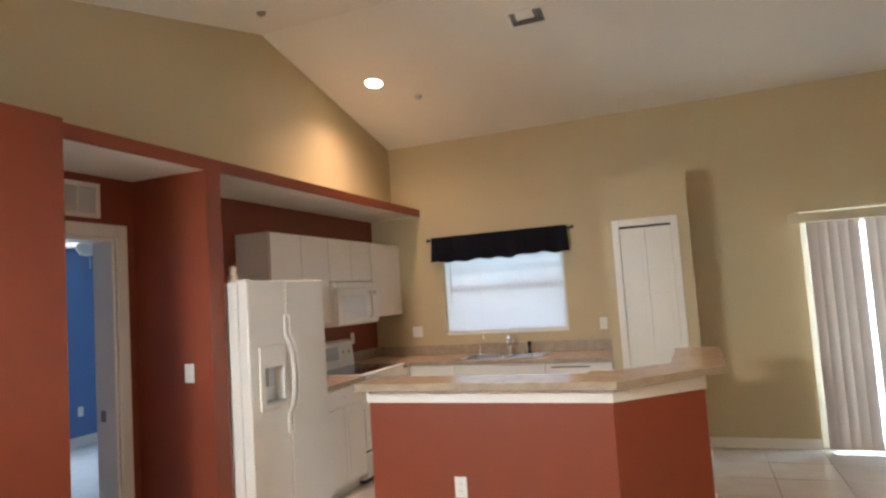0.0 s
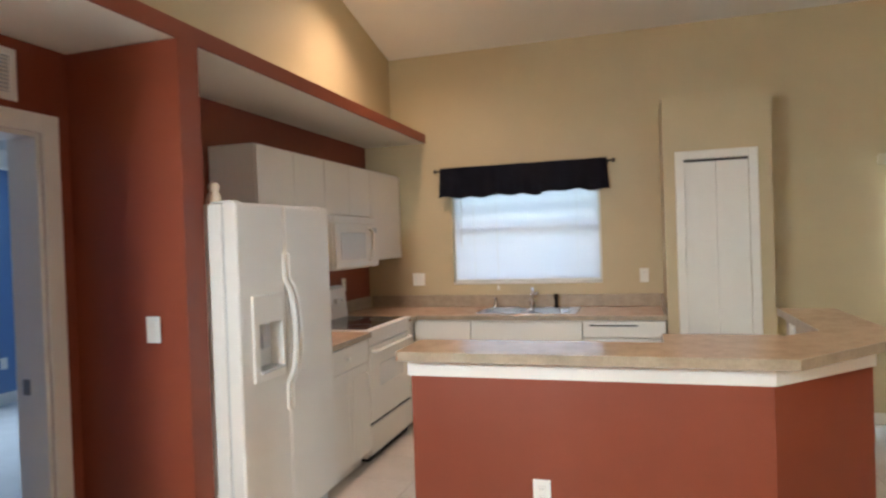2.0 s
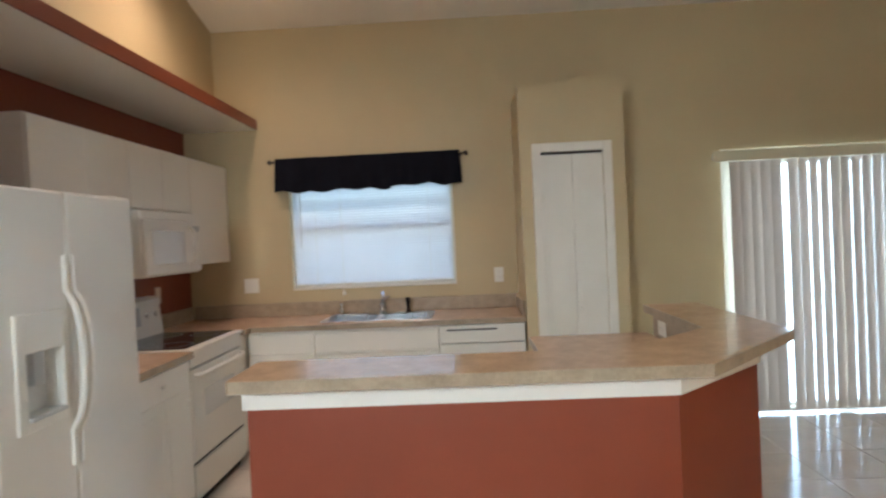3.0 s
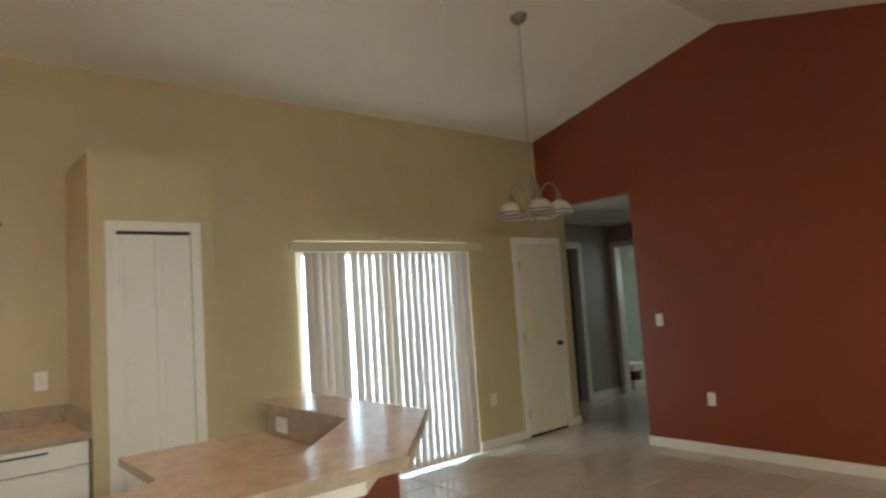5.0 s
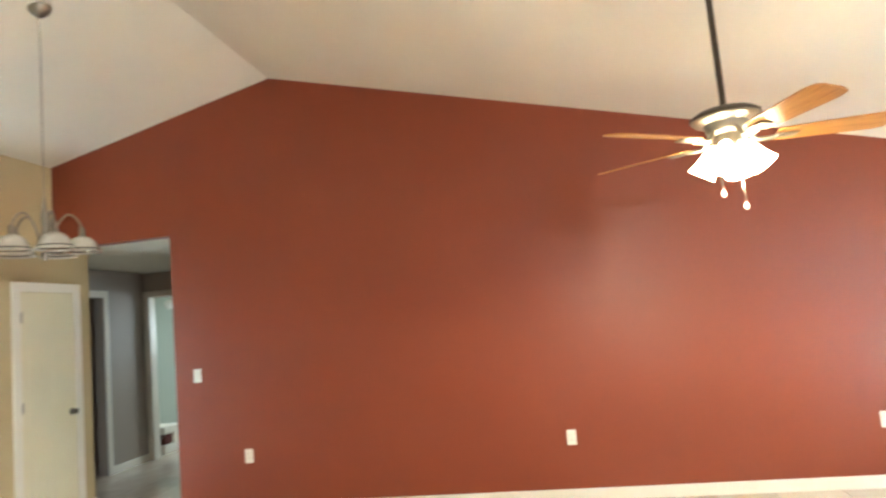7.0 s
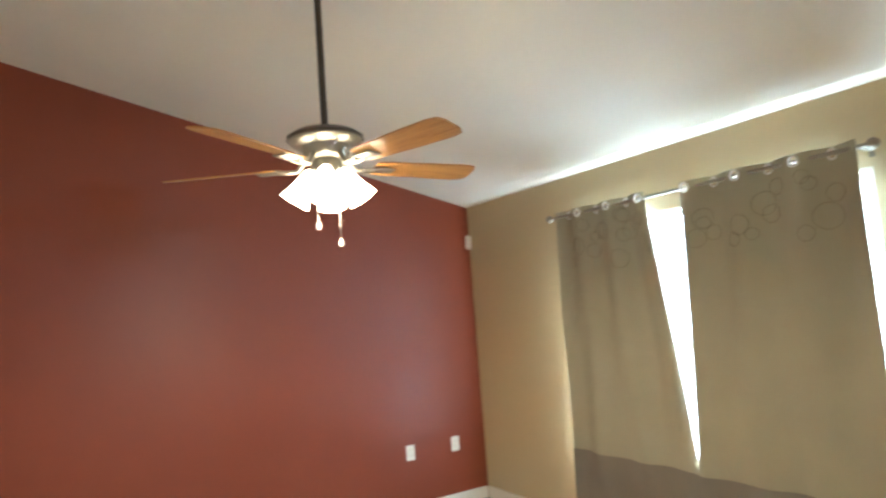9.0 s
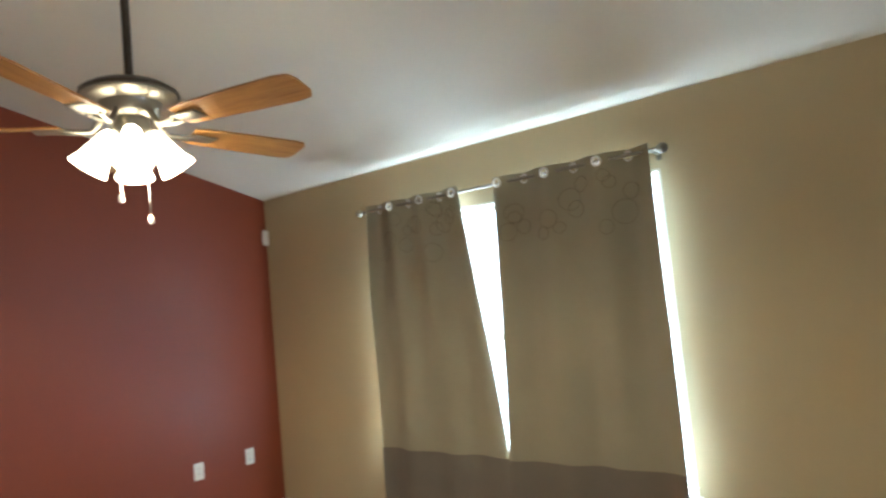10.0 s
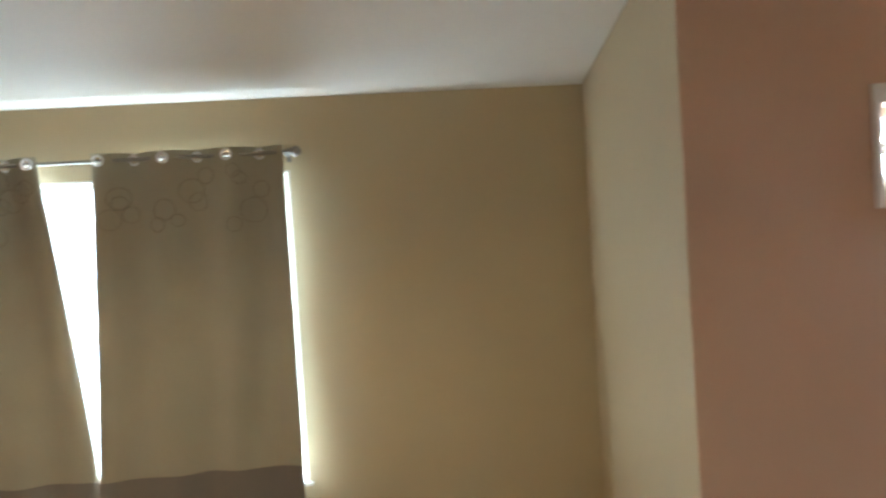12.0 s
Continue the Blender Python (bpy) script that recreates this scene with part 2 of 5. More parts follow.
def tube(points, radius, steps=10, bm=None):
    """A round bar along points."""
    bm = bm or bmesh.new()
    pts = [Vector(p) for p in points]
    rings = []
    for i, p in enumerate(pts):
        d = (pts[min(i + 1, len(pts) - 1)] - pts[max(i - 1, 0)]).normalized()
        u = d.orthogonal().normalized() if i == 0 else (u - d * u.dot(d)).normalized()
        v = d.cross(u)
        r = radius[i] if isinstance(radius, (list, tuple)) else radius
        rings.append([bm.verts.new(p + r * (math.cos(2 * math.pi * k / steps) * u + math.sin(2 * math.pi * k / steps) * v)) for k in range(steps)])
    for a, b in zip(rings, rings[1:]):
        for k in range(steps):
            bm.faces.new((a[k], a[(k + 1) % steps], b[(k + 1) % steps], b[k]))
    bm.faces.new(rings[0][::-1]), bm.faces.new(rings[-1])
    return bm


def mesh_of(name, bm, material, smooth=False):
    bmesh.ops.recalc_face_normals(bm, faces=bm.faces)
    me = bpy.data.meshes.new(name)
    bm.to_mesh(me)
    bm.free()
    me.materials.append(material)
    if smooth:
        me.polygons.foreach_set("use_smooth", [True] * len(me.polygons))
        me.set_sharp_from_angle(angle=radians(40))
    return me


def part(name, bm, material, parent, label="", smooth=False):
    ob = new(name, mesh_of(name, bm, material, smooth))
    ob.parent = parent
    return tagged(ob, label)


def thing(name, label, category, at=(0, 0, 0), turn=0, group=""):
    ob = new(name)
    ob.empty_display_size = 0.1
    ob.matrix_world = pose(*at, 0, 0, turn)
    return tagged(ob, label, category, group)


def single(name, bm, material, label, category, at=(0, 0, 0), turn=0, group="", kind="", smooth=False):
    ob = new(name, mesh_of(name, bm, material, smooth))
    ob.matrix_world = pose(*at, 0, 0, turn)
    return tagged(ob, label, category, group, kind)


def setting(name, bm, material, label, category):
    return single(name, bm, material, label, category, kind="structure")


# ---- the plan ----
NORTH, SOUTH, EAST = 6.46, -1.03, 4.05      # inner faces of the great room
KITCHEN_BACK, GABLE, SHELF = -3.24, -2.97, -2.63
RIDGE_Y, RIDGE_Z = 4.249, 3.756


def ceiling_z(y):
    return RIDGE_Z - (0.2425 * (y - RIDGE_Y) if y > RIDGE_Y else 0.2505 * (RIDGE_Y - y))


# ---- floor ----
setting("floor", boxes((-3.4, EAST + 0.06, -1.2, 8.8, -0.12, -0.006)), GROUT, "beige ceramic tile floor with grey-beige grout joints", "floor")
setting("floor_hall", boxes((EAST + 0.06, 8.9, 5.1, 8.8, -0.12, -0.006)), GROUT, "beige ceramic tile floor in the hallway", "floor")
setting("floor_bedroom", boxes((-7.1, -3.32, 1.4, 6.7, -0.10, 0.004)), CARPET, "pale grey carpet on the bedroom floor", "carpet")

# ---- north wall: kitchen window, patio door; closet door stands against it ----
WX0, WX1, WZ0, WZ1 = -2.40, -1.08, 1.13, 2.04
PX0, PX1, PZ1 = 1.03, 2.93, 2.07
setting("wall_north", boxes(
    (-3.38, WX0, NORTH, NORTH + 0.14, 0, 3.24), (WX0, WX1, NORTH, NORTH + 0.14, 0, WZ0), (WX0, WX1, NORTH, NORTH + 0.14, WZ1, 3.24),
    (WX1, PX0, NORTH, NORTH + 0.14, 0, 3.24), (PX0, PX1, NORTH, NORTH + 0.14, PZ1, 3.24), (PX1, 4.50, NORTH, NORTH + 0.14, 0, 3.24)),
    TAN, "tan painted wall with the kitchen window and patio door", "wall")
# ---- east wall ----
setting("wall_east", prism([(SOUTH, 0), (5.28, 0), (5.28, 2.445), (NORTH - 0.001, 2.445), (NORTH - 0.001, 3.23), (RIDGE_Y, 3.77), (SOUTH, 2.47)], "x", EAST, EAST + 0.12),
        RED, "terracotta red gable wall with a hallway opening", "wall")
# ---- south wall with the curtained window ----
LX0, LX1, LZ0, LZ1 = 0.868, 2.84, 0.45, 2.065
setting("wall_south", boxes(
    (-0.83, LX0, SOUTH - 0.14, SOUTH, 0, 2.48), (LX0, LX1, SOUTH - 0.14, SOUTH, 0, LZ0), (LX0, LX1, SOUTH - 0.14, SOUTH, LZ1, 2.48), (LX1, EAST + 0.12, SOUTH - 0.14, SOUTH, 0, 2.48)),
    TAN, "tan painted wall with a curtained window", "wall")
setting("wall_south_return", prism([(SOUTH, 0), (0.1, 0), (0.1, 2.75), (SOUTH, 2.47)], "x", -0.81, -0.67), TAN, "short tan return wall beside the entry", "wall")
EX0, EX1, EZ0, EZ1 = -2.34, -1.393, 1.76, 2.06
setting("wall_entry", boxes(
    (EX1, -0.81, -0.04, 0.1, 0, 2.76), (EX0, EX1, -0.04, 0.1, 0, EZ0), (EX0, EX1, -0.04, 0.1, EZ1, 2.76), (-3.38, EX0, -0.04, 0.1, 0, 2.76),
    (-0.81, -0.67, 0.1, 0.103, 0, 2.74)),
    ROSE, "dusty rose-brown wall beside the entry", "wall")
# ---- west side: bedroom doorway, pier, kitchen alcove, plant shelf and gable ----
DY0, DY1, DZ = 2.22, 3.02, 2.04
setting("wall_west", boxes(
    (-3.38, KITCHEN_BACK, 2.17, DY0, 0, 2.42), (-3.38, KITCHEN_BACK, DY0, DY1, DZ, 2.42), (-3.38, KITCHEN_BACK, DY1, NORTH, 0, 2.42)),
    RED, "dark red wall at the back of the kitchen alcove", "wall")
setting("wall_block", boxes((-3.38, -2.57, 0.1, 2.17, 0, 2.50)), RED, "terracotta red wall block beside the bedroom doorway", "wall")
setting("pier", boxes((KITCHEN_BACK, SHELF, 3.168, 3.30, 0, 2.42)), RED, "narrow red pier between doorway and refrigerator", "wall")
setting("plant_shelf", boxes((-3.38, SHELF - 0.012, 2.17, NORTH, 2.422, 2.498)), CEIL, "white soffit of the plant shelf above the kitchen", "shelf")
setting("shelf_fascia", boxes((SHELF - 0.012, SHELF, 2.17, NORTH, 2.42, 2.50)), RED, "red fascia band along the plant shelf", "trim")
setting("wall_gable", prism([(0.1, 2.50), (NORTH, 2.50), (NORTH, 3.23), (RIDGE_Y, 3.77), (0.1, 2.75)], "x", GABLE - 0.14, GABLE), TAN, "tan gable wall above the plant shelf", "wall")
# ---- ceilings ----
bm = prism([(SOUTH - 0.2, ceiling_z(SOUTH - 0.2)), (RIDGE_Y, RIDGE_Z), (RIDGE_Y, RIDGE_Z + 0.15), (SOUTH - 0.2, ceiling_z(SOUTH - 0.2) + 0.15)], "x", -3.4, EAST + 0.14)
bm2 = prism([(RIDGE_Y, RIDGE_Z), (NORTH + 0.2, ceiling_z(NORTH + 0.2)), (NORTH + 0.2, ceiling_z(NORTH + 0.2) + 0.15), (RIDGE_Y, RIDGE_Z + 0.15)], "x", -3.4, EAST + 0.14)
me2 = bpy.data.meshes.new("slope")
bm2.to_mesh(me2)
bm.from_mesh(me2)
setting("ceiling", bm, CEIL, "white vaulted ceiling with a ridge", "ceiling")
setting("ceiling_hall", boxes((EAST + 0.12, 8.9, 5.1, 8.8, 2.445, 2.56)), CEIL, "flat white hallway ceiling", "ceiling")
setting("ceiling_bedroom", boxes((-7.1, -3.38, 1.4, 6.7, 2.42, 2.54)), CEIL, "flat white bedroom ceiling", "ceiling")
# ---- hallway and bathroom beyond ----
setting("wall_hall_return", boxes((4.38, 4.50, NORTH + 0.14, 7.3, 0, 2.43)), GREY, "greige hallway wall at a corner", "wall")
setting("wall_hall_north", boxes((4.38, 5.0, 7.3, 7.42, 0, 2.43), (5.0, 5.77, 7.3, 7.42, 2.10, 2.43), (5.77, 6.67, 7.3, 7.42, 0, 2.43)), GREY, "greige hallway wall with a dark doorway", "wall")
setting("wall_hall_east", boxes((6.55, 6.67, 7.23, 7.3, 0, 2.43), (6.55, 6.67, 6.42, 7.23, 2.10, 2.43), (6.55, 6.67, 5.1, 6.42, 0, 2.43)), GREY, "greige hallway wall with the bathroom doorway", "wall")
setting("wall_hall_south", boxes((EAST + 0.12, 6.67, 5.1, 5.22, 0, 2.43)), GREY, "greige hallway wall", "wall")
setting("wall_bathroom", boxes((8.7, 8.82, 5.1, 8.8, 0, 2.43), (6.67, 8.7, 8.6, 8.72, 0, 2.43), (6.67, 8.7, 5.1, 5.22, 0, 2.43)), PALE, "pale green bathroom wall", "wall")
setting("wall_dark_room", boxes((4.24, 4.38, 7.42, 8.8, 0, 2.43), (4.38, 6.67, 8.68, 8.8, 0, 2.43), (6.6, 6.669, 7.42, 8.6, 0, 2.43)), GREY, "greige wall of an unlit room", "wall")
# ---- bedroom ----
BY0, BY1, BZ0, BZ1 = 4.15, 5.39, 1.26, 1.86
setting("wall_bedroom_west", boxes((-7.14, -7.0, 1.4, BY0, 0, 2.42), (-7.14, -7.0, BY0, BY1, 0, BZ0), (-7.14, -7.0, BY0, BY1, BZ1, 2.42), (-7.14, -7.0, BY1, 6.7, 0, 2.42)), BLUE, "blue bedroom wall with a small window", "wall")
setting("wall_bedroom_north", boxes((-7.0, -3.38, 6.6, 6.72, 0, 2.42)), BLUE, "blue bedroom wall", "wall")
setting("wall_bedroom_south", boxes((-7.0, -3.38, 1.4, 1.52, 0, 2.42)), BLUE, "blue bedroom wall", "wall")
setting("wall_bedroom_east", boxes((-3.40, -3.381, 1.52, DY0, 0, 2.42), (-3.40, -3.381, DY1, 6.6, 0, 2.42), (-3.40, -3.381, DY0, DY1, DZ, 2.42)), BLUE, "blue bedroom wall around the doorway", "wall")
setting("baseboard_bedroom", boxes((-7.0, -6.985, 1.52, 6.6, 0.004, 0.12), bevel=0.003), TRIM, "white bedroom baseboard", "baseboard")

# ---- baseboards and casings ----
BB = 0.09


def baseboard(*runs):
    bm = bmesh.new()
    for a in runs:
        box(bm, *a, 0, BB, bevel=0.004)
    return setting("baseboard", bm, TRIM, "white painted baseboard along the wall", "baseboard")


baseboard((EAST - 0.014, EAST, SOUTH + 0.014, 5.28))
baseboard((EAST - 0.014, EAST + 0.12, 5.28, 5.294))
baseboard((-0.655, EAST - 0.016, SOUTH, SOUTH + 0.014))
baseboard((-0.67, -0.656, SOUTH + 0.001, 0.1))
baseboard((0.14, PX0 - 0.01, NORTH - 0.014, NORTH))
baseboard((PX1 + 0.01, 3.568, NORTH - 0.014, NORTH))
baseboard((4.36, 4.514, NORTH - 0.014, NORTH))
baseboard((4.50, 4.514, NORTH + 0.002, 7.284))
baseboard((5.855, 6.534, 7.286, 7.3))
baseboard((-2.57, -2.556, 0.12, 2.17))
baseboard((-3.2, -2.62, 3.154, 3.168))


def casing(name, axis, at, a, b, z1, out, width=0.082, thick=0.018):
    """Three flat boards with eased edges round an opening, from a to b on a wall at `at`; out is the side of the room."""
    bm = bmesh.new()
    lo, hi = sorted((at, at + out * thick))
    for p, q, z0, zt in ((a - width, a, 0, z1 + width), (b, b + width, 0, z1 + width), (a, b, z1, z1 + width)):
        if axis == "x":
            box(bm, lo, hi, p, q, z0, zt, bevel=0.004)
        else:
            box(bm, p, q, lo, hi, z0, zt, bevel=0.004)
    return setting(name, bm, TRIM, "white painted door casing", "trim")


casing("trim_bedroom_door", "x", KITCHEN_BACK, DY0 + 0.04, DY1, DZ, 1)
setting("jamb_bedroom_door", boxes((-3.41, KITCHEN_BACK, DY1, DY1 + 0.004, 0, DZ), (-3.41, KITCHEN_BACK, DY1 - 0.02, DY1, 0, DZ), (-3.41, KITCHEN_BACK, DY0, DY1 - 0.02, DZ - 0.02, DZ), bevel=0.002), TRIM, "white painted door jamb", "trim")
single("strike_plate", boxes((-3.37, -3.33, DY1 - 0.023, DY1 - 0.02, 0.90, 0.97)), PEWTER, "small metal strike plate on the door jamb", "strike plate")
casing("trim_closet_door", "y", NORTH, 3.65, 4.275, 2.045, -1)
casing("trim_dark_door", "y", 7.3, 5.0, 5.77, 2.10, -1)
casing("trim_bathroom_door", "x", 6.55, 6.42, 7.215, 2.10, -1)
setting("jamb_bathroom_door", boxes((6.55, 6.67, 7.215, 7.23, 0, 2.10)), TRIM, "white painted door jamb", "trim")


# ---- more helpers ----
def wpart(name, bm, material, parent, label="", smooth=False):
    """As part(), with the mesh drawn in the room's coordinates."""
    root = parent
    while root.parent:
        root = root.parent
    bmesh.ops.transform(bm, matrix=root.matrix_basis.inverted(), verts=bm.verts)
    return part(name, bm, material, parent, label, smooth)


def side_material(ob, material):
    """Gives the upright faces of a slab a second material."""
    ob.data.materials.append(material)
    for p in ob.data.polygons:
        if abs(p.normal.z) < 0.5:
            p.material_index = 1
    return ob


def wall_plate(kind, at, facing, label, gangs=1, toggle=False):
    """A screwed cover plate with its outlet or rocker, facing +x, -x, +y or -y."""
    turn = {"+x": 90, "-x": -90, "+y": 180, "-y": 0}[facing]
    w = 0.072 + 0.046 * (gangs - 1)
    root = thing(kind, label, kind.replace("_", " "), at, turn)
    part("cover_plate", boxes((-w / 2, w / 2, -0.006, 0, -0.058, 0.058), bevel=0.002), PLATE, root)
    for g in range(gangs):
        x = (g - (gangs - 1) / 2) * 0.046
        if toggle:
            part("rocker", boxes((x - 0.016, x + 0.016, -0.009, -0.005, -0.033, 0.033), bevel=0.0015), PLATE, root)
        else:
            for z in (-0.02, 0.02):
                part("socket", boxes((x - 0.015, x + 0.015, -0.008, -0.005, z - 0.013, z + 0.013), bevel=0.002), PLATE, root)
                for s in (-0.006, 0.006):
                    part("slot", boxes((x + s - 0.001, x + s + 0.001, -0.0085, -0.006, z - 0.004, z + 0.005)), DARK, root)
    return root


NICKEL = mat("satin_silver_grommet", (0.85, 0.85, 0.83), 0.4, metal=0.6, vary=0.03, bump=0.0)
PALEGLASS = mat("pale_grey_appliance_window", (0.72, 0.70, 0.64), 0.2, vary=0.03, bump=0.0)

# ---- outdoors ----
single("ground", boxes((-300, 300, -300, 300, -0.5, -0.13)), GRASS, "sunlit green lawn around the house", "ground", kind="structure")
single("patio", boxes((0.2, 4.2, 6.8, 9.6, -0.13, -0.03)), STUCCO, "pale concrete patio slab outside the door", "patio", kind="structure")


# ---- windows ----
def window(name, label, axis, at, a, b, z0, z1, rail=None, depth=0.05):
    """A white sash frame with a meeting rail and two panes, set in its opening."""
    root = tagged(new(name), label, "window", kind="structure")
    root.matrix_world = pose(*((a + b) / 2, at, z0) if axis == "y" else (at, (a + b) / 2, z0))

    def bar(p, q, z, w, name):
        lim = (p, q, at - depth / 2, at + depth / 2, z, w) if axis == "y" else (at - depth / 2, at + depth / 2, p, q, z, w)
        return wpart(name, boxes(lim, bevel=0.003), TRIM, root)
    f = 0.04
    bar(a, a + f, z0, z1, "window_frame"), bar(b - f, b, z0, z1, "window_frame"), bar(a + f, b - f, z0, z0 + f, "window_frame"), bar(a + f, b - f, z1 - f, z1, "window_frame")
    rail = rail or (z0 + z1) / 2
    bar(a + f, b - f, rail - 0.02, rail + 0.02, "meeting_rail")
    for p, q in ((z0 + f, rail - 0.02), (rail + 0.02, z1 - f)):
        lim = (a + f, b - f, at - 0.003, at + 0.003, p, q) if axis == "y" else (at - 0.003, at + 0.003, a + f, b - f, p, q)
        wpart("pane", boxes(lim), GLASS, root).visible_shadow = False
    return root


window("window_1", "white-framed kitchen window behind a closed blind", "y", NORTH + 0.09, WX0, WX1, WZ0, WZ1, 1.6)
window("window_2", "white-framed living room window behind curtains", "y", SOUTH - 0.09, LX0, LX1, LZ0, LZ1)
window("window_3", "small white-framed bedroom window", "x", -7.06, BY0, BY1, BZ0, BZ1)
window("window_4", "small white-framed window beside the entry", "y", 0.0, EX0, EX1, EZ0, EZ1)
setting("trim_living_window", boxes((LX0, LX0 + 0.012, SOUTH - 0.085, SOUTH + 0.002, LZ0, LZ1), (LX1 - 0.012, LX1, SOUTH - 0.085, SOUTH + 0.002, LZ0, LZ1), (LX0, LX1, SOUTH - 0.085, SOUTH + 0.002, LZ1 - 0.012, LZ1), (LX0 - 0.02, LX1 + 0.02, SOUTH - 0.085, SOUTH + 0.02, LZ0, LZ0 + 0.015)), TRIM, "white lining of the living room window", "trim")
setting("sill_kitchen", boxes((WX0, WX1, NORTH - 0.006, NORTH + 0.06, WZ0 - 0.018, WZ0 + 0.002), bevel=0.004), TRIM, "white kitchen window sill", "sill")
casing_bm = boxes((EX0 - 0.07, EX0, 0.1, 0.118, EZ0 - 0.07, EZ1 + 0.07), (EX1, EX1 + 0.03, 0.1, 0.118, EZ0 - 0.07, EZ1 + 0.07), (EX0, EX1, 0.1, 0.118, EZ1, EZ1 + 0.07), (EX0, EX1, 0.1, 0.118, EZ0 - 0.07, EZ0), bevel=0.004)
setting("trim_entry_window", casing_bm, TRIM, "white casing round the entry window", "trim")

# patio door: two glazed leaves in a white frame
root = tagged(new("door_1"), "white sliding glass patio door, closed", "door", kind="structure")
root.matrix_world = pose(1.98, NORTH + 0.09, 0)
for a in ((PX0, PX0 + 0.05, 6.50, 6.60, 0, PZ1), (PX1 - 0.05, PX1, 6.50, 6.60, 0, PZ1), (PX0 + 0.05, PX1 - 0.05, 6.50, 6.60, PZ1 - 0.05, PZ1), (PX0 + 0.05, PX1 - 0.05, 6.50, 6.60, 0, 0.014)):
    wpart("door_frame", boxes(a, bevel=0.003), TRIM, root)
for a, b, y in ((PX0 + 0.05, 2.0, 6.57), (1.95, PX1 - 0.05, 6.53)):
    leaf = wpart("door_leaf", boxes((a, a + 0.06, y - 0.015, y + 0.015, 0.014, PZ1 - 0.05), (b - 0.06, b, y - 0.015, y + 0.015, 0.014, PZ1 - 0.05), (a + 0.06, b - 0.06, y - 0.015, y + 0.015, 0.014, 0.04), (a + 0.06, b - 0.06, y - 0.015, y + 0.015, PZ1 - 0.12, PZ1 - 0.05), bevel=0.003), TRIM, root)
    wpart("pane", boxes((a + 0.06, b - 0.06, y - 0.003, y + 0.003, 0.04, PZ1 - 0.12)), GLASS, leaf).visible_shadow = False

# ---- kitchen mini blind ----
root = thing("mini_blind", "closed white aluminium mini blind in the kitchen window", "blind", (-1.74, NORTH + 0.03, 1.14))
wpart("headrail", boxes((WX0 + 0.01, WX1 - 0.01, NORTH + 0.015, NORTH + 0.045, WZ1 - 0.03, WZ1 - 0.002), bevel=0.002), TRIM, root)
bm = bmesh.new()
cols = 8
rows = [[bm.verts.new((-0.64 + 1.28 * i / cols, 0.0125 * s, 0.0025 * (1 - s * s))) for i in range(cols + 1)] for s in (-1, 0, 1)]
for p, q in zip(rows, rows[1:]):
    for i in range(cols):
        bm.faces.new((p[i], p[i + 1], q[i + 1], q[i]))
slat_mesh = mesh_of("slat", bm, SLAT, True)
for i in range(41):
    ob = new("slat", slat_mesh)
    ob.parent = root
    z = 1.165 + i * 0.021
    tilt = 59 + 2.5 * math.sin(i * 0.9)
    ob.matrix_local = pose(0, 0, z - 1.14, tilt, 0, 0.12 * math.sin(i * 2.1))
wpart("bottom_rail", boxes((WX0 + 0.02, WX1 - 0.02, NORTH + 0.018, NORTH + 0.042, 1.135, 1.152), bevel=0.003), TRIM, root)
for x in (-2.2, -1.28):
    wpart("ladder_cord", tube([(x, NORTH + 0.017, 1.15), (x, NORTH + 0.017, 2.01)], 0.0012, 5), TRIM, root)
wpart("pull_cord", tube([(-1.985, NORTH - 0.003, 2.0), (-1.985, NORTH - 0.006, 1.10)], 0.0015, 5), TRIM, root)
wpart("tassel", lathe([(0.0, 1.06), (0.011, 1.062), (0.012, 1.08), (0.005, 1.10), (0.0, 1.102)], 10, m=Matrix.Translation((-1.985, NORTH - 0.012, 0))), PLATE, root, smooth=True)
wpart("tilt_wand", tube([(-2.31, NORTH + 0.005, 2.0), (-2.315, NORTH + 0.0, 1.45)], 0.004, 6), FROST, root)

# ---- black valance on its rod ----
root = thing("valance", "black ruffled cloth valance on a dark rod over the window", "valance", (-1.74, NORTH - 0.08, 1.9))
wpart("rod", tube([(-2.50, NORTH - 0.08, 2.14), (-0.98, NORTH - 0.08, 2.14)], 0.009, 10), BRONZE, root, smooth=True)
for x, s in ((-2.50, -1), (-0.98, 1)):
    wpart("finial", lathe([(0.0, -0.022), (0.014, -0.014), (0.019, 0), (0.014, 0.014), (0.0, 0.022)], 12, m=Matrix.Translation((x + 0.02 * s, NORTH - 0.08, 2.14))), BRONZE, root, smooth=True)
    wpart("bracket", boxes((x - s * 0.03 - 0.008, x - s * 0.03 + 0.008, NORTH - 0.085, NORTH, 2.128, 2.135), bevel=0.001), BRONZE, root)


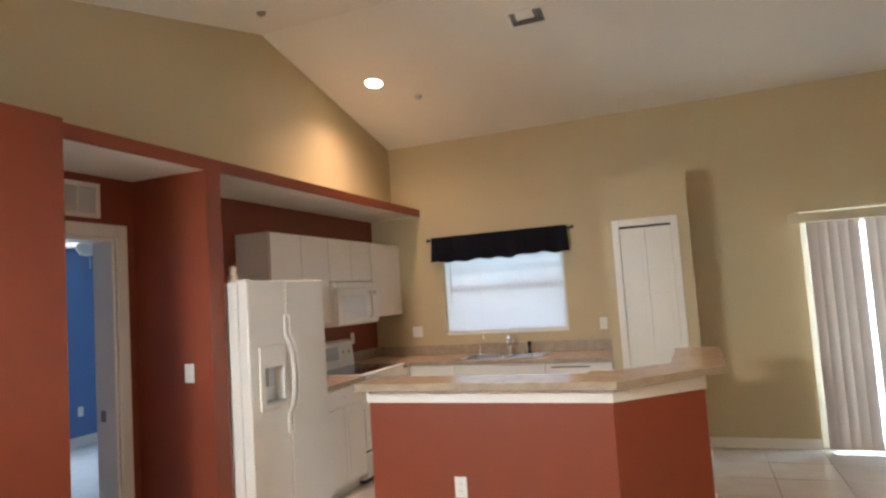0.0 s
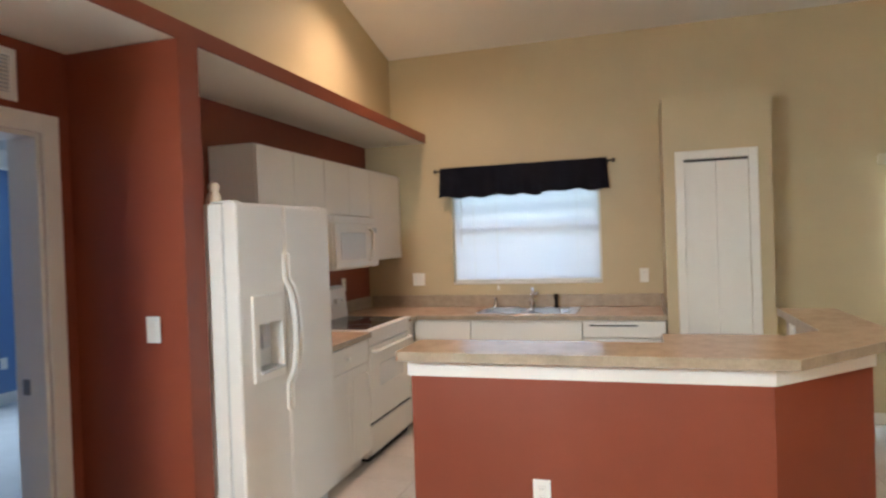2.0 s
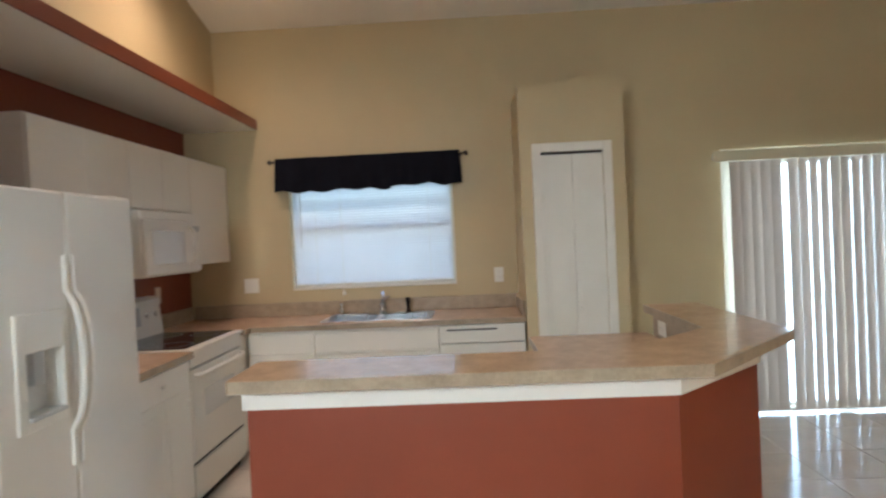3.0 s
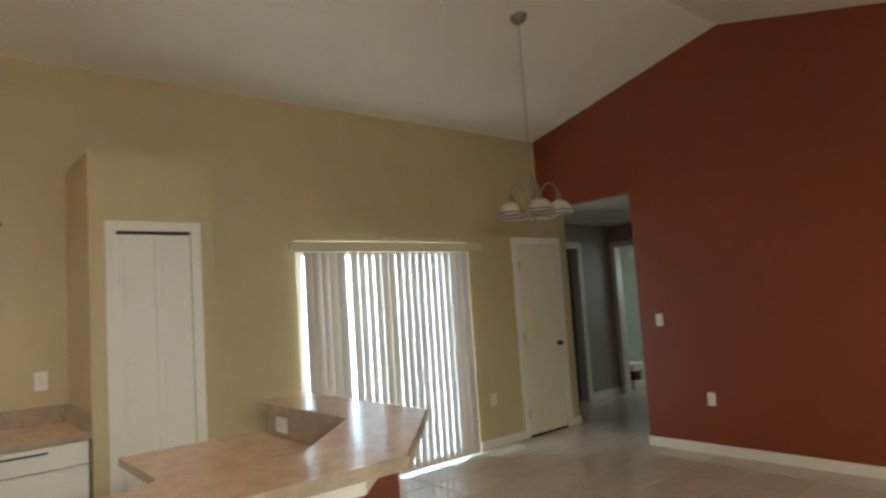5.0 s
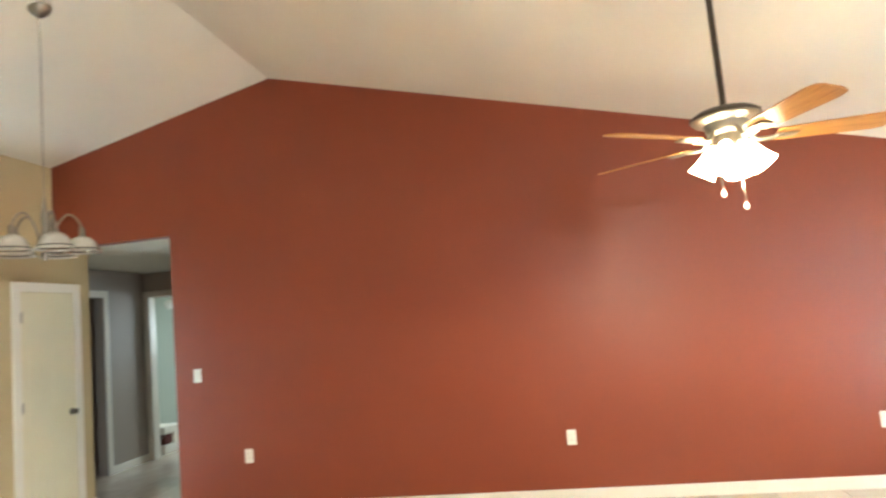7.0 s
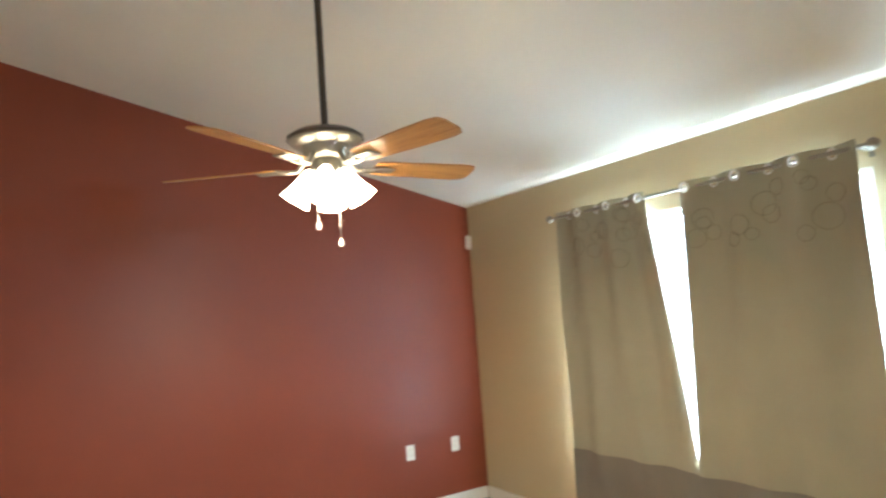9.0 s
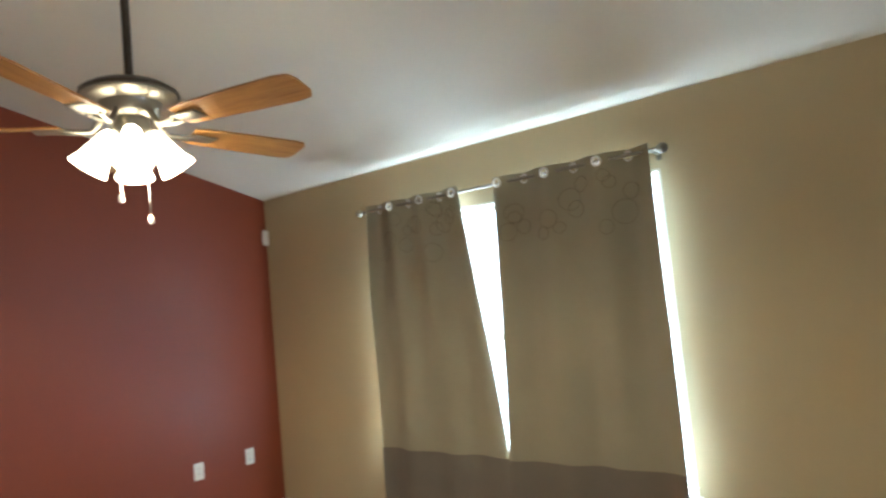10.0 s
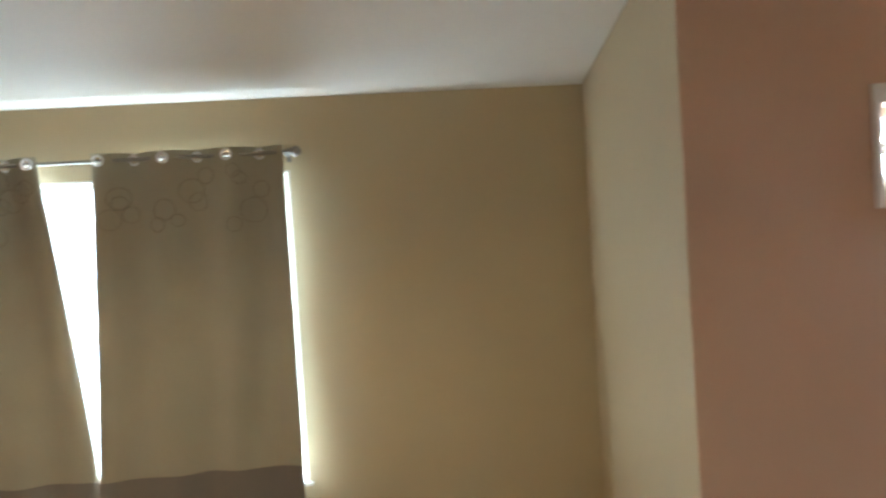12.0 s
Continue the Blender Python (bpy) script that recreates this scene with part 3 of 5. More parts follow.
def cloth(x0f, x1f, z0f, z1, yf, nx, nz, thick=0.004, ease=1.0):
    """A sheet of cloth between two edges that are functions of height; yf gives its folds, ease gathers the rows at the top."""
    bm = bmesh.new()
    sides = []
    for s in (0, thick):
        grid = []
        for j in range(nz + 1):
            row = []
            for i in range(nx + 1):
                u = i / nx
                zb = z0f(u)
                z = zb + (z1 - zb) * (1 - (1 - j / nz) ** ease)
                row.append(bm.verts.new((x0f(z) + (x1f(z) - x0f(z)) * u, yf(u, z) + s, z)))
            grid.append(row)
        sides.append(grid)
        for a, b in zip(grid, grid[1:]):
            for i in range(nx):
                bm.faces.new((a[i], a[i + 1], b[i + 1], b[i]))
    a, b = sides
    rim_a = a[0] + [r[-1] for r in a[1:]] + a[-1][-2::-1] + [r[0] for r in a[-2:0:-1]]
    rim_b = b[0] + [r[-1] for r in b[1:]] + b[-1][-2::-1] + [r[0] for r in b[-2:0:-1]]
    for i in range(len(rim_a)):
        j = (i + 1) % len(rim_a)
        bm.faces.new((rim_a[i], rim_a[j], rim_b[j], rim_b[i]))
    return bm


wpart("cloth", cloth(lambda z: -2.47 - 0.05 * (2.16 - z), lambda z: -1.01 + 0.05 * (2.16 - z), lambda u: 1.895 + 0.008 * math.sin(u * 40) + 0.006 * math.sin(u * 17 + 1) + (0.012 if u > 0.62 else 0.0), 2.165,
                     lambda u, z: NORTH - 0.105 + 0.016 * math.sin(u * 58) * (2.2 - z) / 0.3 + 0.006 * math.sin(u * 23 + z * 9), 110, 10), BLACKCLOTH, root, smooth=True)

# ---- vertical blinds on the patio door ----
root = thing("vertical_blind", "off-white vertical vane blind, half open over the patio door", "blind", (1.98, NORTH - 0.07, 0))
wpart("headrail", boxes((0.95, 3.0, NORTH - 0.10, NORTH - 0.04, 1.985, 2.035), bevel=0.004), TRIM, root)
wpart("valance_strip", boxes((0.93, 3.02, NORTH - 0.125, NORTH - 0.115, 1.965, 2.045), bevel=0.003), VALANCE, root)
for x in (1.1, 2.0, 2.9):
    wpart("bracket", boxes((x - 0.012, x + 0.012, NORTH - 0.115, NORTH, 2.036, 2.044)), TRIM, root)
bm = bmesh.new()
profile = [(-0.0445, 0.0), (-0.022, 0.0045), (0, 0.006), (0.022, 0.0045), (0.0445, 0.0)]
zs = [0.0, 0.5, 1.0, 1.5, 1.945]
grid = [[bm.verts.new((x, y, z)) for x, y in profile] for z in zs]
for p, q in zip(grid, grid[1:]):
    for i in range(4):
        bm.faces.new((p[i], p[i + 1], q[i + 1], q[i]))
vane_mesh = mesh_of("vane", bm, VANE, True)
rng = random.Random(4)
xs = [1.112 + 0.078 * i for i in range(5)] + [1.545 + 0.0795 * i for i in range(17)]
swing = [5, 9, 15, 7, 9, 8, 12] + [14.5 - 0.55 * i for i in range(15)]
for x, turn in zip(xs, swing):
    ob = new("vane", vane_mesh)
    ob.parent = root
    ob.matrix_local = pose(x - 1.98, 0.0, 0.022, 0, 0, turn + rng.uniform(-2.2, 2.2))

# ---- closet door on the north wall ----
def panels(bm, x0, x1, y, z0, z1, out, spec, bevel=0.006):
    """Raised door panels on a face; spec holds (u0, u1, v0, v1) shares of the leaf."""
    for u0, u1, v0, v1 in spec:
        a, b, c, d = x0 + (x1 - x0) * u0, x0 + (x1 - x0) * u1, z0 + (z1 - z0) * v0, z0 + (z1 - z0) * v1
        box(bm, a, b, *sorted((y, y + out * 0.004)), c, d, bevel=min(bevel, 0.0018))
    return bm


SIX = [(0.13, 0.46, 0.09, 0.36), (0.54, 0.87, 0.09, 0.36), (0.13, 0.46, 0.42, 0.75), (0.54, 0.87, 0.42, 0.75), (0.13, 0.46, 0.81, 0.94), (0.54, 0.87, 0.81, 0.94)]
root = tagged(new("door_2"), "closed cream-white six-panel closet door with a dark knob", "door", kind="structure")
root.matrix_world = pose(3.96, NORTH, 0)
wpart("leaf", boxes((3.655, 4.27, NORTH - 0.012, NORTH - 0.001, 0.022, 2.04), bevel=0.003), DOOR_CREAM, root)
for s in SIX:
    wpart("panel", panels(bmesh.new(), 3.655, 4.27, NORTH - 0.012, 0.022, 2.04, -1, [s]), DOOR_CREAM, root)
for z in (0.25, 1.05, 1.82):
    wpart("hinge", tube([(3.652, NORTH - 0.02, z - 0.045), (3.652, NORTH - 0.02, z + 0.045)], 0.008, 8), PEWTER, root, smooth=True)
knob = [(0.0, 0.062), (0.018, 0.06), (0.027, 0.048), (0.024, 0.034), (0.011, 0.026), (0.011, 0.008), (0.031, 0.006), (0.031, 0.0), (0.0, 0.0)]
wpart("knob", lathe(knob, 16, m=Matrix.Translation((4.21, NORTH - 0.012, 0.945)) @ pose(0, 0, 0, 90)), BRONZE, root, "dark bronze knob", smooth=True)
# solid dark strip in place of the shade below the leaf
wpart("threshold_shade", boxes((3.66, 4.265, NORTH - 0.006, NORTH, 0.001, 0.02)), DARK, root, "dark strip standing for the shade under the door")

# ---- pantry box with bifold door ----
setting("wall_pantry", boxes((-0.59, -0.45, 5.79, 5.89, 0, 2.5), (-0.025, 0.125, 5.79, 5.89, 0, 2.5), (-0.45, -0.025, 5.79, 5.89, 2.035, 2.5), (-0.59, -0.49, 5.89, NORTH, 0, 2.5), (0.025, 0.125, 5.89, NORTH, 0, 2.5), (-0.49, 0.025, 5.89, NORTH, 2.44, 2.5)),
        TAN, "tan boxed-out pantry below the vaulted ceiling", "wall")
casing("trim_pantry", "y", 5.79, -0.45, -0.025, 2.035, -1, width=0.06)
baseboard((0.125, 0.139, 5.79, NORTH))
baseboard((0.036, 0.125, 5.776, 5.79))
root = tagged(new("door_3"), "white bifold pantry door, closed", "door", kind="structure")
root.matrix_world = pose(-0.2375, 5.81, 0)
for a, b in ((-0.4485, -0.2385), (-0.2365, -0.0265)):
    leaf = wpart("leaf", boxes((a, b, 5.795, 5.825, 0.015, 2.017), bevel=0.002), TRIM, root)
    for v0, v1 in ((0.07, 0.36), (0.42, 0.72), (0.78, 0.94)):
        wpart("panel", panels(bmesh.new(), a, b, 5.795, 0.015, 2.005, -1, [(0.2, 0.8, v0, v1)]), TRIM, leaf)
# solid dark strip in place of the shade round the track
wpart("track_shade", boxes((-0.448, -0.027, 5.80, 5.85, 2.018, 2.034)), DARK, root, "dark strip standing for the shade of the track above the leaves")
wpart("knob", lathe([(0.0, 0.03), (0.014, 0.027), (0.016, 0.018), (0.007, 0.01), (0.007, 0.0)], 12, m=Matrix.Translation((-0.215, 5.80, 0.95)) @ pose(0, 0, 0, 90)), TRIM, root, smooth=True)

# ---- refrigerator ----
FY0, FY1, FYM = 3.335, 4.215, 3.735
root = thing("refrigerator", "white side-by-side refrigerator with an ice dispenser", "refrigerator", (-2.84, 3.775, 0))
wpart("body", boxes((-3.2, -2.57, FY0, FY1, 0.03, 1.715), bevel=0.006), ENAMEL, root)
wpart("kick_grille", boxes((-2.585, -2.55, FY0 + 0.01, FY1 - 0.01, 0.02, 0.10), bevel=0.003), ENAMEL_GREY, root)
wpart("gasket", boxes((-2.572, -2.556, FY0 + 0.012, FY1 - 0.012, 0.12, 1.70)), ENAMEL_GREY, root, "grey door gasket")
# freezer door with the dispenser recess left open
dy0, dy1, dz0, dz1 = 3.47, 3.672, 0.915, 1.15
shell = bmesh.new()
corner = {}
for k, x in enumerate((-2.556, -2.49)):
    for ring, (ya, yb, za, zb) in enumerate(((FY0, FYM - 0.004, 0.115, 1.72), (dy0, dy1, dz0, dz1))):
        corner[k, ring] = [shell.verts.new((x, y, z)) for y, z in ((ya, za), (yb, za), (yb, zb), (ya, zb))]
for i in range(4):
    j = (i + 1) % 4
    for k in (0, 1):
        shell.faces.new((corner[k, 0][i], corner[k, 0][j], corner[k, 1][j], corner[k, 1][i]))
    for ring in (0, 1):
        shell.faces.new((corner[0, ring][i], corner[0, ring][j], corner[1, ring][j], corner[1, ring][i]))
rim = [e for e in shell.edges if all(v in corner[1, 0] for v in e.verts)]
bmesh.ops.bevel(shell, geom=rim, offset=0.012, segments=3, profile=0.5, affect="EDGES")
freezer = wpart("freezer_door", shell, ENAMEL, root)
# shade of the recess is given by a greyer colour
wpart("dispenser_back", boxes((-2.556, -2.55, dy0, dy1, dz0, dz1)), PALEGLASS, freezer, "dispenser back, its grey standing for the shade in the recess")
wpart("dispenser_frame", boxes((-2.49, -2.478, dy0 - 0.045, dy0 + 0.002, dz0 - 0.035, dz1 + 0.135), (-2.49, -2.478, dy1 - 0.002, dy1 + 0.018, dz0 - 0.035, dz1 + 0.135), (-2.49, -2.478, dy0, dy1, dz1 - 0.002, dz1 + 0.135), (-2.49, -2.478, dy0, dy1, dz0 - 0.035, dz0 + 0.002), bevel=0.004), ENAMEL, freezer)
wpart("dispenser_tray", boxes((-2.55, -2.468, dy0 + 0.005, dy1 - 0.005, dz0, dz0 + 0.014), bevel=0.003), ENAMEL_GREY, freezer)
wpart("dispenser_lever", boxes((-2.545, -2.52, 3.56, 3.62, 1.02, 1.15), bevel=0.004), ENAMEL_GREY, freezer)
fridge = wpart("fridge_door", boxes((-2.556, -2.49, FYM + 0.004, FY1, 0.115, 1.72), bevel=0.012), ENAMEL, root)
for y, door in ((3.712, freezer), (3.760, fridge)):
    pts, radii = [], []
    for i in range(37):
        u = i / 36
        grip = max(0.0, math.sin(math.pi * (u - 0.19) / 0.62)) ** 0.4 if 0.19 < u < 0.81 else 0.0
        pts.append((-2.486 + 0.056 * grip, y, 0.69 + 0.79 * u))
        radii.append(0.010 + 0.005 * grip)
    wpart("handle", tube(pts, radii, 10), ENAMEL, door, smooth=True)
for y in (FY0 + 0.05, FY1 - 0.05):
    wpart("hinge_cover", boxes((-2.64, -2.52, y - 0.03, y + 0.03, 1.72, 1.730), bevel=0.004), ENAMEL, root)
single("figurine", lathe([(0.0, 0.0), (0.032, 0.0), (0.036, 0.02), (0.030, 0.05), (0.020, 0.062), (0.026, 0.075), (0.027, 0.09), (0.018, 0.105), (0.0, 0.11)], 18), CERAMIC, "small cream ceramic figurine on top of the refrigerator", "figurine", (-2.665, 3.42, 1.716), smooth=True)

# ---- base cabinets, counters ----
def cabinet_unit(name, label, at, width, depth, z0, z1, doors, drawer, facing, knobs=False):
    """A frameless cabinet: body, doors, optional drawer front; built facing -y, then turned."""
    root = thing(name, label, "cabinet", at, facing, "kitchen cabinets")
    part("body", boxes((-width / 2, width / 2, 0.0, depth, z0, z1), bevel=0.002), CABINET, root)
    top = z1 - 0.012
    if drawer:
        for i in range(drawer):
            a = -width / 2 + width * i / drawer
            part("drawer_front", boxes((a + 0.0015, a + width / drawer - 0.0015, -0.019, -0.001, top - 0.147, top), bevel=0.003), CABINET, root)
        top -= 0.15
    for i in range(doors):
        a = -width / 2 + width * i / doors
        d = part("door", boxes((a + 0.0015, a + width / doors - 0.0015, -0.019, -0.001, z0 + 0.004, top), bevel=0.003), CABINET, root)
        if z0 < 1:
            part("panel", panels(bmesh.new(), a + 0.004, a + width / doors - 0.004, -0.019, z0 + 0.006, top, -1, [(0.16, 0.84, 0.09, 0.91)], 0.003), CABINET, d)
    if knobs:
        turned = lathe([(0.0, 0.026), (0.012, 0.024), (0.015, 0.016), (0.007, 0.009), (0.007, 0.0)], 12)
        knob_mesh = mesh_of("knob", turned, CABINET, True)
        for x, z in ((0.0, z1 - 0.085), (-width / 2 + 0.05, z1 - 0.225), (width / 2 - 0.05, z1 - 0.225)):
            ob = new("knob", knob_mesh)
            ob.parent = root
            ob.matrix_local = pose(x, -0.019, z, 90)
    if z0 > 0 and z0 < 0.3:
        part("toe_kick", boxes((-width / 2, width / 2, 0.06, 0.075, 0.0, z0)), CABINET, root)
    return root


# west run (fronts face +x): facing 90 turns -y to +x
cabinet_unit("base_cabinet", "white base cabinet between refrigerator and stove", (-2.58, 4.545, 0), 0.645, 0.65, 0.1, 0.87, 2, 1, 90, knobs=True)
cabinet_unit("base_cabinet", "white corner base cabinet beside the stove", (-2.58, 6.07, 0), 0.76, 0.65, 0.1, 0.87, 0, 0, 90)
cabinet_unit("base_cabinet", "white base cabinet under the worktop corner", (-2.325, 5.83, 0), 0.475, 0.62, 0.1, 0.87, 1, 1, 0)
cabinet_unit("sink_cabinet", "white double-door cabinet under the sink", (-1.646, 5.83, 0), 0.878, 0.62, 0.1, 0.70, 2, 0, 0)
part("front_rail", boxes((-0.439, 0.439, 0.0, 0.02, 0.70, 0.87)), CABINET, bpy.data.objects["sink_cabinet"])
part("false_front", boxes((-0.436, 0.436, -0.019, -0.001, 0.71, 0.858), bevel=0.005), CABINET, bpy.data.objects["sink_cabinet"])
cabinet_unit("upper_cabinet", "white wall cabinet beside the refrigerator", (-2.92, 4.555, 0), 0.83, 0.315, 1.37, 2.13, 2, 0, 90)
cabinet_unit("upper_cabinet", "white short wall cabinet above the microwave", (-2.92, 5.37, 0), 0.79, 0.315, 1.73, 2.13, 2, 0, 90)
cabinet_unit("upper_cabinet", "white wall cabinet in the kitchen corner", (-2.92, 6.11, 0), 0.68, 0.315, 1.37, 2.13, 1, 0, 90)

SX0, SX1, SY0, SY1 = -2.05, -1.27, 5.92, 6.34
counter = setting("worktop", boxes((-3.235, -2.535, 4.225, 4.872, 0.872, 0.91), (-3.235, -2.535, 5.69, NORTH - 0.002, 0.872, 0.91),
                  (-2.535, SX0, 5.80, NORTH - 0.002, 0.872, 0.91), (SX1, -0.593, 5.80, NORTH - 0.002, 0.872, 0.91), (SX0, SX1, 5.80, SY0, 0.872, 0.91), (SX0, SX1, SY1, NORTH - 0.002, 0.872, 0.91)),
                  LAMINATE, "beige speckled laminate worktop along two walls", "worktop")
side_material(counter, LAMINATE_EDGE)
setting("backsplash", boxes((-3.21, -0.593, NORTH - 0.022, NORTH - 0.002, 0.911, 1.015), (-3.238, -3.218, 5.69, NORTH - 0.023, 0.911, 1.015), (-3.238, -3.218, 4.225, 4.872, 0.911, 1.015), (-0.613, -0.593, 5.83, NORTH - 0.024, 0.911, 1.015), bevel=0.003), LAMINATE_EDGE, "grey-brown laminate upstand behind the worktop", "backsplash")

# ---- sink ----
root = thing("sink", "stainless steel double-bowl sink set in the worktop", "sink", (-1.66, 6.13, 0.91))
bm = bmesh.new()
mid = -1.66
for a in ((SX0 - 0.012, SX1 + 0.012, SY0 - 0.012, SY0 + 0.03, 0.911, 0.917), (SX0 - 0.012, SX1 + 0.012, SY1 - 0.07, SY1 + 0.012, 0.911, 0.917), (SX0 - 0.012, SX0 + 0.03, SY0 + 0.03, SY1 - 0.07, 0.911, 0.917), (SX1 - 0.03, SX1 + 0.012, SY0 + 0.03, SY1 - 0.07, 0.911, 0.917), (mid - 0.02, mid + 0.02, SY0 + 0.03, SY1 - 0.07, 0.905, 0.917)):
    box(bm, *a, bevel=0.002)
wpart("rim", bm, STEEL, root)
for a, b in ((SX0 + 0.03, mid - 0.02), (mid + 0.02, SX1 - 0.03)):
    y0, y1 = SY0 + 0.03, SY1 - 0.07
    bowl = wpart("bowl", boxes((a, b, y0, y1, 0.735, 0.74), (a, a + 0.003, y0, y1, 0.74, 0.911), (b - 0.003, b, y0, y1, 0.74, 0.911), (a, b, y0, y0 + 0.003, 0.74, 0.911), (a, b, y1 - 0.003, y1, 0.74, 0.911)), STEEL, root)
    wpart("drain", lathe([(0.04, 0.0), (0.04, 0.004), (0.03, 0.004), (0.0, 0.002)], 16, m=Matrix.Translation(((a + b) / 2, (y0 + y1) / 2, 0.74))), CHROME, bowl, smooth=True)
root = thing("faucet", "chrome kitchen faucet behind the sink", "faucet", (-1.66, 6.30, 0.917))
part("base", lathe([(0.0, 0.0), (0.12, 0.0), (0.12, 0.006), (0.05, 0.014), (0.028, 0.02), (0.026, 0.075), (0.018, 0.085), (0.0, 0.086)], 20), CHROME, root, smooth=True)
part("spout", tube([(0, 0, 0.06), (0.005, -0.02, 0.12), (0.012, -0.06, 0.16), (0.02, -0.11, 0.17), (0.028, -0.16, 0.15), (0.03, -0.175, 0.125)], [0.016, 0.014, 0.013, 0.012, 0.012, 0.013], 12), CHROME, root, smooth=True)
part("lever", tube([(0, 0, 0.085), (0.01, 0.01, 0.105), (0.05, 0.02, 0.13)], [0.014, 0.012, 0.007], 10), CHROME, root, smooth=True)
single("sprayer", lathe([(0.0, 0.0), (0.022, 0.0), (0.022, 0.01), (0.014, 0.02), (0.014, 0.06), (0.019, 0.09), (0.019, 0.115), (0.0, 0.118)], 14), BLACKGLASS, "black pull-out side sprayer beside the faucet", "sprayer", (-1.46, 6.30, 0.917), smooth=True)
single("soap_dispenser", lathe([(0.0, 0.0), (0.02, 0.0), (0.02, 0.03), (0.012, 0.04), (0.008, 0.07), (0.016, 0.075), (0.014, 0.09), (0.0, 0.092)], 14), CHROME, "chrome soap dispenser beside the sink", "soap dispenser", (-1.98, 6.30, 0.917), smooth=True)

# ---- dishwasher ----
root = thing("dishwasher", "white dishwasher with a dark control strip", "dishwasher", (-0.9, 6.1, 0))
wpart("body", boxes((-1.205, -0.6, 5.85, 6.42, 0.1, 0.868)), ENAMEL, root)
wpart("door", boxes((-1.2, -0.605, 5.815, 5.849, 0.12, 0.735), bevel=0.006), ENAMEL, root)
panel = wpart("control_panel", boxes((-1.2, -0.605, 5.808, 5.849, 0.74, 0.866), bevel=0.006), ENAMEL, root)
wpart("vent_strip", boxes((-1.15, -0.80, 5.803, 5.809, 0.828, 0.838), bevel=0.001), DARK, panel, "dark control strip")
wpart("kick_plate", boxes((-1.2, -0.605, 5.88, 5.9, 0.0, 0.1)), ENAMEL_GREY, root)

# ---- stove ----
root = thing("stove", "white electric range with a black glass cooktop", "stove", (-2.88, 5.28, 0))
GY0, GY1 = 4.878, 5.684
wpart("body", boxes((-3.2, -2.60, GY0, GY1, 0.03, 0.895), bevel=0.004), ENAMEL, root)
top = wpart("cooktop", boxes((-3.2, -2.548, GY0, GY1, 0.896, 0.917), bevel=0.007), ENAMEL, root)
wpart("glass_top", boxes((-3.10, -2.60, GY0 + 0.035, GY1 - 0.035, 0.9175, 0.921), bevel=0.001), BLACKGLASS, top, "black ceramic glass hob")
for y, r in ((5.07, 0.1), (5.49, 0.09)):
    for x in (-2.98, -2.73):
        wpart("burner_ring", lathe([(r, 0.0), (r, 0.0006), (r - 0.004, 0.0006), (r - 0.004, 0.0), (r, 0.0)], 28, m=Matrix.Translation((x, y, 0.9212))), ENAMEL_GREY, top)
door = wpart("oven_door", boxes((-2.60, -2.56, GY0 + 0.004, GY1 - 0.004, 0.275, 0.80), bevel=0.008), ENAMEL, root)
wpart("oven_window", boxes((-2.561, -2.556, GY0 + 0.17, GY1 - 0.17, 0.50, 0.66), bevel=0.003), PALEGLASS, door, "pale grey oven window")
hy0, hy1 = GY0 + 0.05, GY1 - 0.05
wpart("handle", tube([(-2.562, hy0, 0.765), (-2.525, hy0 + 0.015, 0.765), (-2.518, hy0 + 0.05, 0.765), (-2.518, hy1 - 0.05, 0.765), (-2.525, hy1 - 0.015, 0.765), (-2.562, hy1, 0.765)], 0.013, 10), ENAMEL, door, smooth=True)
wpart("upper_trim", boxes((-2.60, -2.562, GY0 + 0.004, GY1 - 0.004, 0.81, 0.894), bevel=0.004), ENAMEL, root)
# solid dark strip in place of the shade over the drawer
wpart("gap", boxes((-2.60, -2.575, GY0 + 0.006, GY1 - 0.006, 0.255, 0.274)), DARK, root, "dark strip standing for the shade above the drawer")
wpart("drawer", boxes((-2.60, -2.562, GY0 + 0.004, GY1 - 0.004, 0.055, 0.254), bevel=0.006), ENAMEL, root)
# solid dark block in place of the shade under the range
wpart("kick_shade", boxes((-3.1, -2.60, GY0 + 0.03, GY1 - 0.03, 0.0, 0.03)), DARK, root)
guard = wpart("backguard", prism([(-3.2, 0.917), (-3.10, 0.917), (-3.125, 1.155), (-3.15, 1.175), (-3.2, 1.175)], "y", GY0 + 0.004, GY1 - 0.004), ENAMEL, root)
wpart("control_display", prism([(-3.107, 1.0), (-3.104, 1.0), (-3.117, 1.12), (-3.12, 1.12)], "y", 5.17, 5.40), ENAMEL_GREY, guard, "grey-green control display")
for y in (4.96, 5.07, 5.49, 5.60):
    wpart("knob", lathe([(0.02, 0.0), (0.018, 0.02), (0.0, 0.022)], 14, m=Matrix.Translation((-3.113, y, 1.06)) @ pose(0, 0, 0, 0, 84, 0)), ENAMEL, guard, smooth=True)

# ---- microwave ----
root = thing("microwave", "white over-the-range microwave under a wall cabinet", "microwave", (-3.03, 5.37, 1.325))
MY0, MY1 = 4.98, 5.76
wpart("body", boxes((-3.235, -2.86, MY0, MY1, 1.325, 1.725), bevel=0.005), ENAMEL, root)
wpart("vent_grille", boxes((-2.861, -2.852, MY0 + 0.01, MY1 - 0.01, 1.675, 1.718), bevel=0.002), ENAMEL, root)
mdoor = wpart("door", boxes((-2.86, -2.835, MY0 + 0.003, 5.60, 1.335, 1.67), bevel=0.008), ENAMEL, root)
wpart("door_window", boxes((-2.836, -2.832, MY0 + 0.09, 5.50, 1.40, 1.60), bevel=0.002), PALEGLASS, mdoor, "pale grey microwave window")
